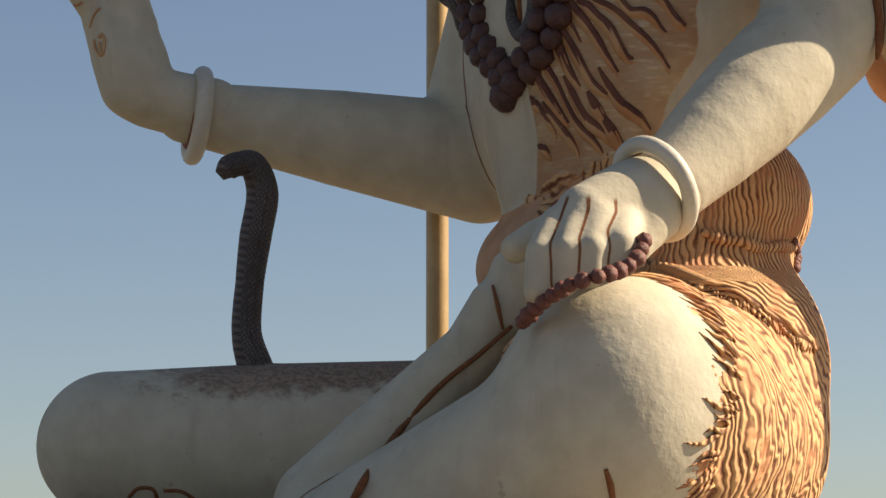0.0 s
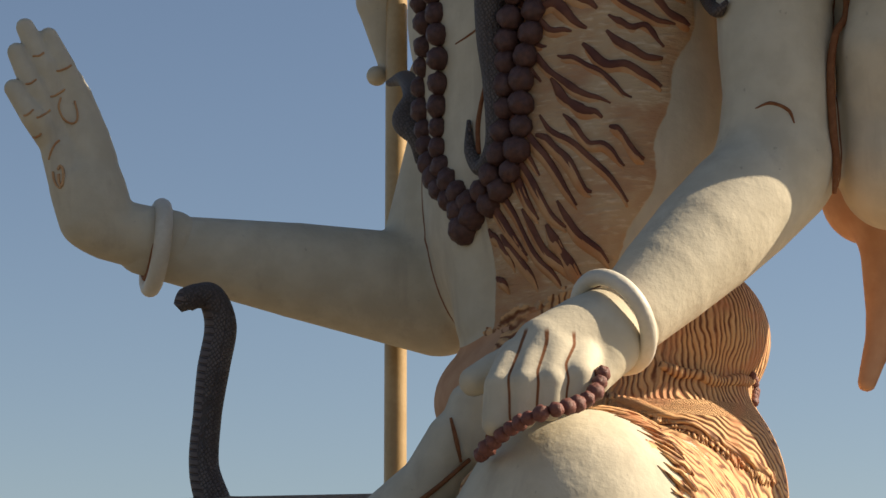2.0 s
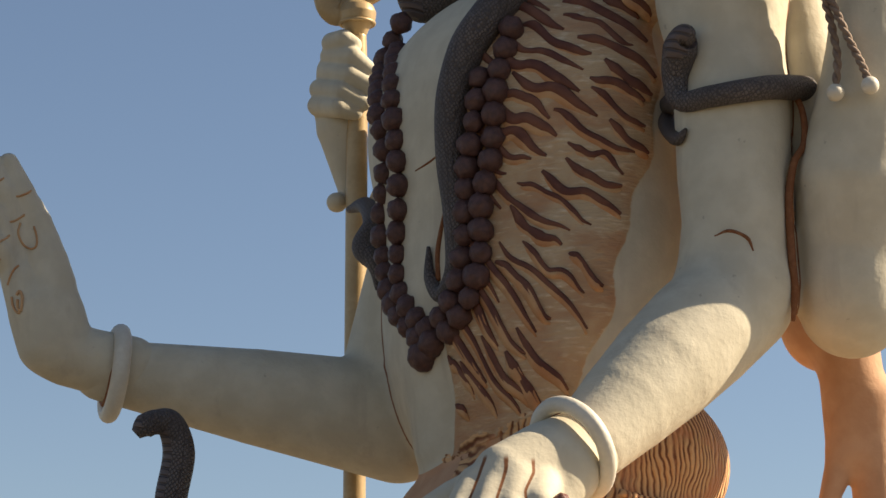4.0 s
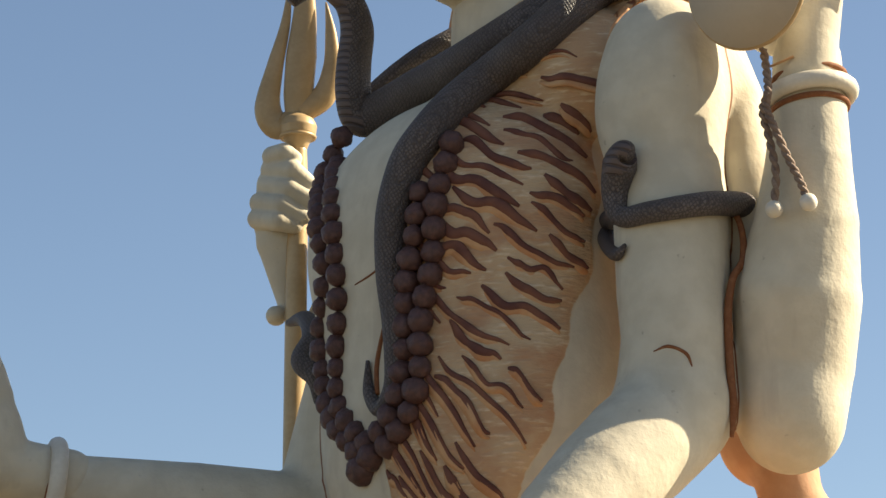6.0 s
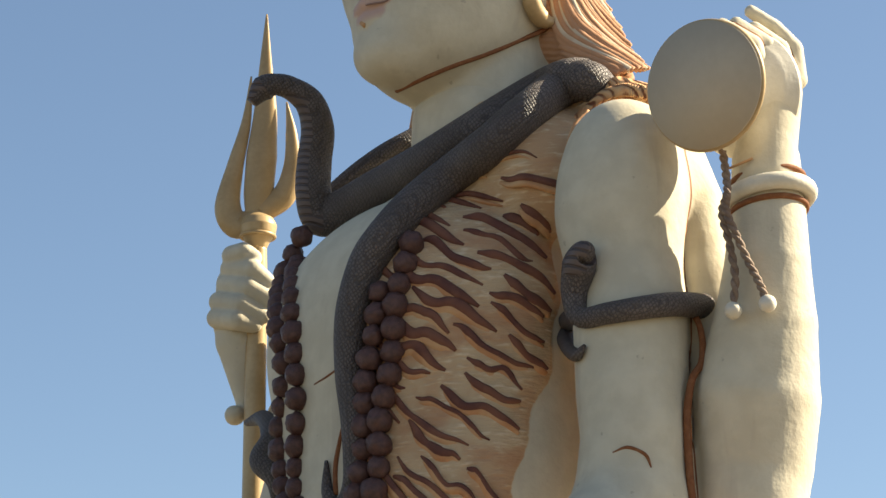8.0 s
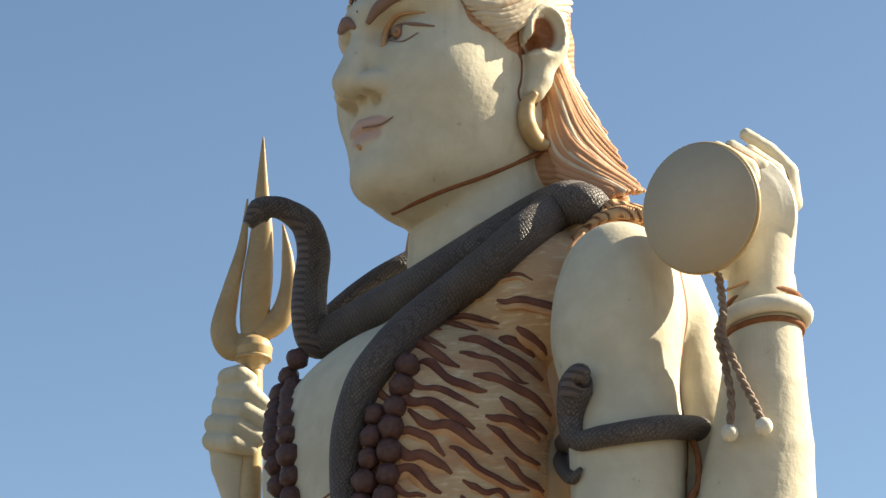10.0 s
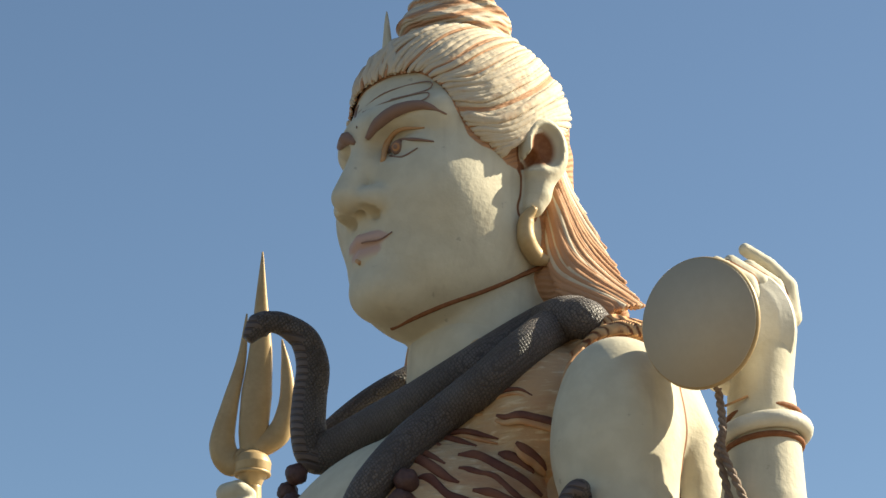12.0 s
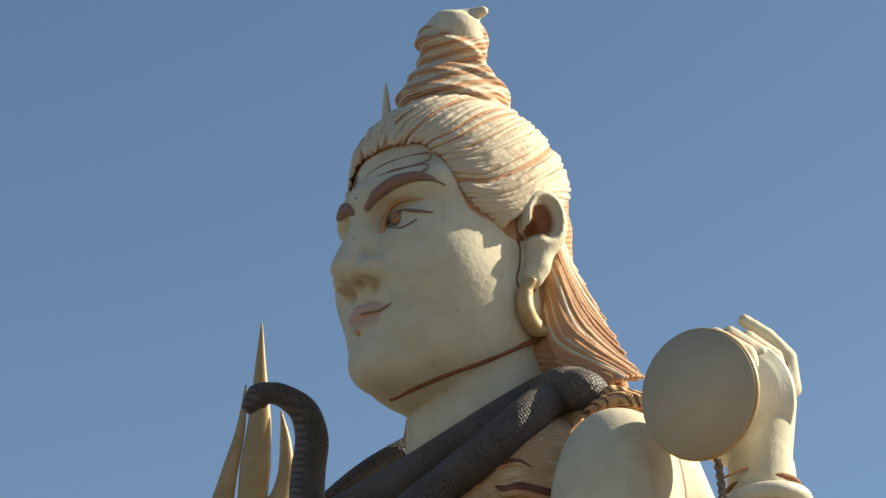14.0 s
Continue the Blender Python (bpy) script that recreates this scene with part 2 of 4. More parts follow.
        for ax in range(3):
            o1, o2 = (ax + 1) % 3, (ax + 2) % 3
            lo_s = [slice(None)] * 3
            hi_s = [slice(None)] * 3
            lo_s[ax], hi_s[ax] = slice(0, -1), slice(1, None)
            e = np.argwhere(s[tuple(lo_s)] != s[tuple(hi_s)])
            e = e[(e[:, o1] > 0) & (e[:, o2] > 0) & (e[:, o1] < self.n[o1] - 1) & (e[:, o2] < self.n[o2] - 1)]
            flip = s[tuple(e.T)]
            q = []
            for da, db in ((1, 1), (0, 1), (0, 0), (1, 0)):
                w = e.copy()
                w[:, o1] -= da
                w[:, o2] -= db
                q.append(index[tuple(w.T)])
            q = np.stack(q, 1)
            q[~flip] = q[~flip][:, ::-1]
            faces.append(q)
        faces = np.concatenate(faces)
        masks = {}
        samp = {}
        for key, g in self.g.items():
            v = np.zeros(len(cells))
            for c in corner:
                w = np.prod([loc[:, i] if c[i] else 1 - loc[:, i] for i in range(3)], 0)
                v += w * g[cells[:, 0] + c[0], cells[:, 1] + c[1], cells[:, 2] + c[2]]
            samp[key] = v
        for key in samp:
            rest = [samp[o] for o in samp if o != key]
            masks[key] = (np.minimum.reduce(rest) if rest else np.ones(len(cells))) - samp[key]
        return verts, faces, masks, samp


def cone(x, y, z, a, b, ra, rb):
    ab = b - a
    t = np.clip(((x - a[0]) * ab[0] + (y - a[1]) * ab[1] + (z - a[2]) * ab[2]) / max(float(ab @ ab), 1e-9), 0, 1)
    return np.sqrt((x - a[0] - t * ab[0]) ** 2 + (y - a[1] - t * ab[1]) ** 2 + (z - a[2] - t * ab[2]) ** 2) - (ra + (rb - ra) * t)


class Pile:
    """Collects skins and tubes that become one mesh."""
    KEYS = ("sash", "skin", "fur", "hair", "strand", "line", "ochre", "pink", "brown", "dirt", "flow", "stripe", "rust", "joint_a", "joint_b", "joint_c", "joint_d", "near")

    def __init__(self):
        self.v, self.f, self.k, self.count = [], [], {q: [] for q in self.KEYS}, 0

    def take(self, verts, faces, **values):
        self.v.append(np.asarray(verts, np.float32))
        self.f.append(np.asarray(faces, np.int32) + self.count)
        for q in self.KEYS:
            x = values.get(q, 1.0 if q.startswith(("joint", "near")) else -1.0)
            self.k[q].append(np.broadcast_to(np.asarray(x, np.float32), (len(verts),)))
        self.count += len(verts)

    def mesh(self, name):
        me = bpy.data.meshes.new(name)
        v, f = np.concatenate(self.v), np.concatenate(self.f)
        fill_mesh(me, v, f)
        for q in self.KEYS:
            a = me.attributes.new(q, "FLOAT", "POINT")
            a.data.foreach_set("value", np.ascontiguousarray(np.concatenate(self.k[q]), np.float32))
        return me


def fill_mesh(me, v, f):
    me.vertices.add(len(v))
    me.vertices.foreach_set("co", np.ascontiguousarray(v, np.float32).ravel())
    me.loops.add(f.size)
    me.loops.foreach_set("vertex_index", np.ascontiguousarray(f, np.int32).ravel())
    me.polygons.add(len(f))
    me.polygons.foreach_set("loop_start", np.arange(0, f.size, 4, dtype=np.int32))
    me.update(calc_edges=True)
    me.validate()
    me.polygons.foreach_set("use_smooth", np.ones(len(me.polygons), bool))


def glide(points, n=8):
    """A smooth line through the points."""
    p = [Vector(q) for q in points]
    if len(p) < 3:
        return [p[0].lerp(p[-1], i / n) for i in range(n + 1)]
    ext = [p[0] * 2 - p[1], *p, p[-1] * 2 - p[-2]]
    out = []
    for i in range(1, len(ext) - 2):
        a, b, c, d = ext[i - 1:i + 3]
        for j in range(n):
            t = j / n
            out.append(0.5 * (2 * b + (c - a) * t + (2 * a - 5 * b + 4 * c - d) * t * t + (3 * b - a - 3 * c + d) * t ** 3))
    return out + [p[-1]]


def blend(values, n):
    """Values spread evenly and evened out over n places."""
    return np.interp(np.linspace(0, len(values) - 1, n), np.arange(len(values)), values)


def tube(points, radii, seg=10, flat=1.0, n=8, ref=(0, 0, 1)):
    """Quads of a closed tube along the points; flat squeezes it along the ref direction."""
    line = glide(points, n)
    rad = blend(radii, len(line)) if np.ndim(radii) else [radii] * len(line)
    v, f = [], []
    side = None
    for i, p in enumerate(line):
        t = (line[min(i + 1, len(line) - 1)] - line[max(i - 1, 0)]).normalized()
        side = t.cross(Vector(ref)) if side is None else side - t * side.dot(t)
        if side.length < 1e-4:
            side = t.orthogonal()
        side.normalize()
        up = t.cross(side) * -1
        for j in range(seg):
            a = 2 * math.pi * j / seg
            v.append(p + side * math.cos(a) * rad[i] + up * math.sin(a) * rad[i] * flat)
        if i:
            b = (i - 1) * seg
            f += [(b + seg + j, b + seg + (j + 1) % seg, b + (j + 1) % seg, b + j) for j in range(seg)]
    e = len(v)
    v += [line[0], line[-1]]
    b = e - seg
    f += [(e, j, (j + 1) % seg, (j + 2) % seg) for j in range(0, seg, 2)]
    f += [(e + 1, b + (j + 2) % seg, b + (j + 1) % seg, b + j) for j in range(0, seg, 2)]
    return np.array(v), np.array(f)


def mesh_of(name, pieces, material):
    """One mesh object from quads of several (verts, faces) pieces."""
    me = bpy.data.meshes.new(name)
    vs, fs, c = [], [], 0
    for v, f in pieces:
        vs.append(np.asarray(v))
        fs.append(np.asarray(f) + c)
        c += len(v)
    fill_mesh(me, np.concatenate(vs), np.concatenate(fs))
    me.materials.append(material)
    return me


def piece(name, pieces, material, parent=None, label=""):
    ob = new(name, mesh_of(name, pieces, material))
    ob.parent = parent
    return tagged(ob, label)


def empty(name):
    ob = new(name)
    ob.empty_display_size = 0.2
    return ob


def ball(c, r, seg=12, rings=8, squash=1.0):
    v, f = [], []
    for i in range(rings + 1):
        a = math.pi * (i + 0.02 - 0.04 * i / rings) / rings
        for j in range(seg):
            b = 2 * math.pi * j / seg
            v.append((c[0] + r * math.sin(a) * math.cos(b), c[1] + r * math.sin(a) * math.sin(b), c[2] + r * squash * math.cos(a)))
    for i in range(rings):
        f += [(i * seg + j, (i + 1) * seg + j, (i + 1) * seg + (j + 1) % seg, i * seg + (j + 1) % seg) for j in range(seg)]
    return np.array(v), np.array(f)


def ring(c, axis, r, thick, seg=48, tilt=1.0):
    """A torus about the axis."""
    ax = Vector(axis).normalized()
    s = ax.orthogonal().normalized()
    t = ax.cross(s)
    v, f = [], []
    m = 14
    for i in range(seg):
        a = 2 * math.pi * i / seg
        out = s * math.cos(a) + t * math.sin(a)
        for j in range(m):
            b = 2 * math.pi * j / m
            v.append(Vector(c) + out * (r + thick * math.cos(b)) + ax * thick * tilt * math.sin(b))
    for i in range(seg):
        for j in range(m):
            f.append(((i + 1) % seg * m + j, (i + 1) % seg * m + (j + 1) % m, i * m + (j + 1) % m, i * m + j))
    return np.array(v), np.array(f)


# ---------------- ground and plinth ----------------
def slab(name, x0, x1, y0, y1, z0, z1, material, bevel=0.08):
    bm = bmesh.new()
    bmesh.ops.create_cube(bm, size=1, matrix=Matrix.Translation(((x0 + x1) / 2, (y0 + y1) / 2, (z0 + z1) / 2)) @ Matrix.Diagonal((x1 - x0, y1 - y0, z1 - z0, 1)))
    if bevel:
        bmesh.ops.bevel(bm, geom=bm.edges[:], offset=bevel, segments=2, affect="EDGES")
    me = bpy.data.meshes.new(name)
    bm.to_mesh(me)
    bm.free()
    me.materials.append(material)
    return new(name, me)


tagged(slab("ground", -3000, 3000, -3000, 3000, -0.5, 0.0, EARTH, 0), "dry bare earth round the plinth", "ground", kind="structure")
tagged(slab("plinth", -10, 9, 33.5, 50, -0.02, 2.55, STONE, 0.15), "broad plain stone plinth under the seated statue", "plinth", kind="structure")

# ---------------- the statue ----------------
TURN3 = np.array([FWD, LEFT, (0, 0, 1)])             # rows: forward, left, up
pile = Pile()


def sample(F, p):
    """The field's value at points, between its grid places."""
    q = np.clip((np.asarray(p) - F.lo) / F.h, 0, np.array(F.n) - 1.001)
    i = q.astype(int)
    w = q - i
    out = np.zeros(len(q))
    for a in (0, 1):
        for b in (0, 1):
            for c in (0, 1):
                k = (w[:, 0] if a else 1 - w[:, 0]) * (w[:, 1] if b else 1 - w[:, 1]) * (w[:, 2] if c else 1 - w[:, 2])
                out += k * F.d[i[:, 0] + a, i[:, 1] + b, i[:, 2] + c]
    return out


def joints_of(raw, sets, limbs):
    """For painted joint lines: signed distance differences of each set of limbs to the rest, and how near the second limb is."""
    out = {}
    for key, own in zip(("joint_a", "joint_b", "joint_c", "joint_d"), sets):
        out[key] = np.minimum.reduce([raw[q] for q in own]) - np.minimum.reduce([raw[q] for q in limbs if q not in own])
    out["near"] = np.sort(np.stack([raw[q] for q in limbs]), 0)[1]
    return out


def finger_joints(raw, less=0.0):
    names = sorted(k for k in raw if k.startswith("finger"))
    out = joints_of(raw, [names[::2]], names)
    out["near"] = out["near"] + less
    return out


CHEST = np.array((0.05, 43.30, 14.78))


def skin_edges(z):
    """Where the tiger skin begins and ends round the trunk, in degrees from the front."""
    lo = np.interp(z, [-6, -3, -1, 0.4, 1.3, 2.3, 3.0], [12, 19, 20, 27, 48, 75, 95])
    hi = np.interp(z, [-6, -3, -1, 1, 3], [66, 82, 92, 98, 112])
    return lo + 2.0 * np.sin(z * 3.1), hi + 1.5 * np.sin(z * 2.3) + 1.0 * np.sin(z * 5.1)


def trunk(F):
    F.blob((0.05, 43.30, 13.79), (2.0, 3.1, 2.3), TURN3, 0.25, "trunk")
    F.blob((0.27, 43.10, 11.04), (2.05, 2.95, 3.9), TURN3, 0.9, "trunk")
    F.limb([(0.95, 43.20, 15.89), (1.15, 43.20, 17.25)], [1.1, 1.28], 0.5, "trunk")
    F.limb([(2.00, 41.90, 15.92), (-1.09, 44.90, 14.95)], [1.22, 0.85], 0.25, "trunk")
    F.limb([(-1.02, 42.70, 8.5), (-1.10, 42.80, 10.5), (-0.95, 42.95, 12.5)], [0.6, 0.62, 0.6], 0.4, "trunk")
    F.limb([(2.32, 42.30, 17.31), (2.94, 41.60, 16.82)], [0.6, 0.6], 0.15, "trunk")


def statue_body():
    F = Field((-9.2, 33.8, 2.3), (6.9, 48.6, 18.2), 0.062)
    trunk(F)
    # waist cloth and hips
    F.blob((0.40, 43.00, 7.35), (2.15, 2.7, 1.35), TURN3, 0.25, "sash")
    F.blob((0.88, 43.00, 8.13), (2.0, 2.6, 1.6), TURN3, 0.2, "fur")
    F.blob((0.80, 42.60, 5.66), (2.3, 2.85, 2.4), TURN3, 0.3, "fur")
    # bent leg that comes forward, the other to the side
    F.limb([(1.23, 41.50, 4.72), (0.14, 37.20, 4.92)], [1.75, 1.5], 0.4, "shin")
    F.limb([(1.40, 41.80, 4.49), (0.51, 37.95, 4.70)], [1.88, 1.73], 0.3, "fur")
    F.limb([(-0.01, 37.00, 4.38), (-3.47, 38.40, 2.82)], [1.35, 1.0], 0.4, "shin")
    F.limb([(-7.39, 42.00, 4.54), (-5.03, 42.40, 4.51), (-1.48, 43.20, 4.25)], [1.12, 1.3, 1.7], 0.3, "thigh")
    F.limb([(-1.58, 39.00, 6.27), (-1.84, 39.00, 5.64), (-2.55, 39.00, 4.92), (-3.18, 39.00, 4.24), (-3.82, 39.20, 3.47)], [0.32, 0.42, 0.5, 0.62, 0.8], 0.2, "foot")
    F.limb([(-1.29, 39.00, 6.75), (-1.45, 39.00, 6.11)], [0.3, 0.34], 0.15, "foot")
    # arm that rests on the knee
    F.limb([(3.12, 40.15, 15.80), (2.99, 40.00, 14.74), (3.06, 39.90, 14.01), (3.11, 39.75, 13.09), (3.10, 39.60, 11.94), (3.12, 39.50, 11.24), (3.08, 39.50, 10.41)],
           [0.8, 0.84, 0.83, 0.85, 0.82, 0.79, 0.85], 0.35, "arm_a")
    F.blob((3.03, 40.05, 15.00), (0.97, 1.05, 1.5), None, 0.3, "arm_a")
    F.limb([(3.06, 39.40, 10.07), (2.51, 38.95, 9.50), (1.97, 38.50, 8.92), (1.44, 38.05, 8.34), (0.93, 37.60, 7.77)], [0.82, 0.83, 0.78, 0.68, 0.56], 0.25, "arm_a")
    # raised arm with the drum
    F.limb([(3.72, 40.60, 15.78), (4.00, 40.45, 15.10), (4.16, 40.35, 14.16), (4.42, 40.15, 12.80), (4.68, 39.80, 11.50), (4.74, 39.55, 10.30)], [0.66, 0.60, 0.54, 0.58, 0.7, 0.7], 0.3, "arm_b")
    F.limb([(4.75, 39.66, 10.07), (4.82, 39.64, 10.87), (4.88, 39.48, 11.82), (5.02, 39.28, 12.87), (5.06, 39.10, 13.76), (5.09, 39.05, 14.60), (5.08, 39.00, 15.28)],
           [0.78, 0.87, 0.93, 0.76, 0.625, 0.55, 0.5], 0.2, "arm_b")
    # blessing arm
    F.limb([(-1.05, 45.00, 14.22), (-2.00, 45.40, 10.15)], [0.85, 0.93], 0.3, "arm_c")
    F.limb([(-1.99, 45.20, 9.33), (-4.24, 44.60, 9.66), (-6.63, 44.00, 9.99)], [0.98, 0.77, 0.49], 0.2, "arm_c")
    # arm that holds the trident
    F.limb([(-1.14, 46.20, 14.96), (-2.31, 46.90, 13.05)], [0.7, 0.42], 0.2, "arm_d")
    F.limb([(-2.94, 46.80, 13.52), (-3.07, 46.80, 14.73), (-3.08, 46.80, 15.23)], [0.13, 0.42, 0.45], 0.15, "arm_d")
    F.blob((-3.12, 46.70, 13.40), (0.18, 0.25, 0.17), None, 0.05, "arm_d")
    # unseen masses behind the raised arm, added to keep sun off the trunk's flank
    F.limb([(3.75, 41.70, 15.6), (4.20, 42.00, 14.3), (4.43, 42.20, 13.16), (4.67, 42.00, 10.27)], [0.55, 0.58, 0.7, 0.75], 0.2, "hide")
    F.limb([(3.85, 41.10, 15.5), (4.15, 41.20, 14.2), (4.42, 41.30, 12.9), (4.66, 41.20, 11.2)], [0.5, 0.55, 0.6, 0.6], 0.2, "hide")
    # hanging paws of the hide, behind the elbow
    F.limb([(4.75, 41.60, 10.39), (4.93, 41.60, 9.36), (4.92, 41.60, 8.25)], [0.55, 0.48, 0.4], 0.2, "hide")
    F.limb([(4.76, 41.50, 8.23), (4.47, 41.40, 7.34)], [0.24, 0.14], 0.12, "hide")
    F.limb([(5.21, 41.60, 9.01), (5.24, 41.60, 7.32), (5.08, 41.60, 5.66)], [0.4, 0.34, 0.2], 0.15, "hide")
    F.limb([(2.66, 41.30, 16.94), (3.09, 41.00, 17.12), (3.62, 40.60, 16.89)], [0.2, 0.26, 0.2], 0.1, "fur")
    v, f, masks, raw = F.skin()
    # where the tiger skin lies on the trunk
    p = v - CHEST
    phi = np.degrees(np.arctan2(p @ np.array(LEFT), p @ np.array(FWD)))
    lo, hi = skin_edges(p[:, 2])
    skin = np.minimum(np.minimum(phi - lo, hi - phi) / 30, np.minimum((masks["trunk"] + 0.1) * 3, 2.55 - p[:, 2]))
    others = np.minimum.reduce([raw[q] for q in raw if q not in ("sash", "fur")])
    sash = np.where(raw["sash"] < 0.6, others - np.minimum(raw["sash"], raw["fur"]), masks["sash"])
    joints = joints_of(raw, [["arm_a"], ["arm_b"], ["arm_c"], ["foot"]], ["trunk", "arm_a", "arm_b", "arm_c", "shin", "foot", "thigh"])
    fur = np.maximum(masks["fur"], np.minimum(sash, p @ np.array(LEFT) - 0.6))
    lift = np.clip(skin * 4, 0, 1) * 0.07
    out = p.copy()
    out[:, 2] = 0
    out /= np.linalg.norm(out, axis=1)[:, None] + 1e-6
    v = v + out * lift[:, None]
    pile.take(v, f, sash=np.maximum(sash, 0.2 * (masks["hide"] > 0) + masks["hide"]), skin=skin, fur=fur, **joints,
              dirt=np.where(masks["thigh"] > 0, np.clip((v[:, 2] - (np.interp(v[:, 0], [-8, -2.5], [4.85, 5.2]))) * 2.2, -1, 1) * np.interp(v[:, 0], [-7.6, -6, -5], [0.0, 0.6, 1.0]), -1))
    # tufts that lick over the edge of the hide on the knee and along its hem
    rnd = random.Random(21)

    def settle(q, lift):
        q = np.array(q, float)
        for _ in range(4):
            e = 0.06
            d = sample(F, np.array([q, q + (e, 0, 0), q + (0, e, 0), q + (0, 0, e)]))
            g = (d[1:] - d[0]) / e
            g /= np.linalg.norm(g) + 1e-6
            q = q - g * (d[0] - lift)
        return q

    def tuft(root, way, length, r):
        bend, phase = rnd.uniform(0.02, 0.05), rnd.uniform(0, 6)
        pts = [settle(np.array(root) + np.array(way) * length * t + np.array((0, 0, bend * math.sin(7 * t + phase))), 0.004 + 0.02 * math.sin(math.pi * t)) for t in (0, 0.25, 0.5, 0.75, 1)]
        tv, tf = tube(pts, [r * 0.5, r, r * 0.9, r * 0.6, r * 0.12], 7, 0.8, 3)
        pile.take(tv, tf, fur=1, skin=-1)
    edge = np.argwhere((np.abs(fur) < 0.05) & (v[:, 1] < 38.6) & (v[:, 0] > 0.2) & (v[:, 2] < 6.6) & (raw["shin"] < 0.25)).ravel()
    for i in edge[::max(1, len(edge) // 70)]:
        low = np.clip((5.2 - v[i, 2]) / 1.6, 0, 1)
        way = np.array((-0.9, -0.3, 0.28 - 0.5 * low + rnd.uniform(-0.12, 0.12)))
        tuft(v[i] - way * 0.35, way, rnd.uniform(0.4, 0.85), rnd.uniform(0.03, 0.06))
    hem = glide([(0.66, 40.41, 7.01), (1.45, 40.16, 6.74), (2.17, 40.18, 6.39), (2.79, 40.48, 6.01), (3.04, 40.93, 5.93)], 16)
    for q in hem:
        for _ in range(2):
            tuft(np.array(q) + (rnd.uniform(-0.05, 0.05), 0, rnd.uniform(0.0, 0.1)), (rnd.uniform(-0.5, 0.2), -0.2, -0.8), rnd.uniform(0.14, 0.3), rnd.uniform(0.03, 0.05))
    for q in glide([(2.45, 41.15, 16.74), (2.63, 41.06, 16.88), (2.80, 40.92, 17.02), (3.01, 40.76, 17.06), (3.25, 40.6, 17.04), (3.6, 40.45, 16.92)], 8):
        top = np.array(q)
        tv, tf = tube([top + (0.03, 0.06, 0.03), top + (0, -0.06, 0.03), top + (-0.03, -0.13, -0.06), top + (-0.05, -0.16, -0.18)], [0.03, 0.045, 0.045, 0.03], 8, 1.0, 3)
        pile.take(tv, tf, fur=1)
    # dark stripes of the skin, each a low ridge with a rusty edge below it
    T = Field(CHEST - (4.2, 3.6, 7.4), CHEST + (4.2, 3.6, 4.2), 0.1)
    trunk(T)
    rnd = random.Random(4)

    def on_skin(a, z):
        d = np.array(FWD) * math.cos(radians(a)) + np.array(LEFT) * math.sin(radians(a))
        r = np.arange(4.6, 0.8, -0.02)
        q = CHEST + d[None] * r[:, None] + np.array((0, 0, z))[None]
        hit = np.argmax(sample(T, q) < 0)
        return (q[hit], d) if hit else None
    z = -8.0
    while z < 4.6:
        ph = 4 + rnd.uniform(0, 20)
        while ph < 112:
            size = rnd.uniform(15, 32)
            kink, kink2, drift = rnd.uniform(0, 6), rnd.uniform(0, 6), rnd.uniform(-0.05, 0.05)
            pts, low = [], []
            for t in np.linspace(0, 1, 10):
                a = ph + size * t
                zz = z - (0.030 + min(0.012 * max(0.0, -2.0 - z), 0.03)) * (a - 45) + 0.07 * math.sin(t * 7 + kink) + 0.03 * math.sin(t * 13 + kink2) + drift
                e = skin_edges(zz)
                if not (e[0] + 1 < a < e[1] - 2) or zz > 2.7 or zz < -6.1 or (zz > 2.3 and a > 88):
                    continue
                got = on_skin(a, zz)
                if got:
                    pts.append(got[0] + got[1] * 0.075)
                    low.append(got[0] + got[1] * 0.045 + np.array((0, 0, -0.07)))
            if z < -3 and rnd.random() < 0.12:
                pts = []
            if len(pts) > 3 and max((Vector(pts[i + 1]) - Vector(pts[i])).length for i in range(len(pts) - 1)) < 0.6:
                w = rnd.uniform(0.06, 0.10)
                prof = [w * 0.35, w, w * rnd.uniform(0.7, 1.1), w * rnd.uniform(0.8, 1.2), w * 0.9, w * 0.3]
                tv, tf = tube(pts, prof, 8, 0.7, 4, tuple(pts[0] - CHEST))
                pile.take(tv, tf, stripe=1)
                tv, tf = tube(low, [x * 1.35 for x in prof], 8, 0.5, 4, tuple(pts[0] - CHEST))
                pile.take(tv, tf, rust=1)
            ph += size + rnd.uniform(1, 6)
        z += 0.31


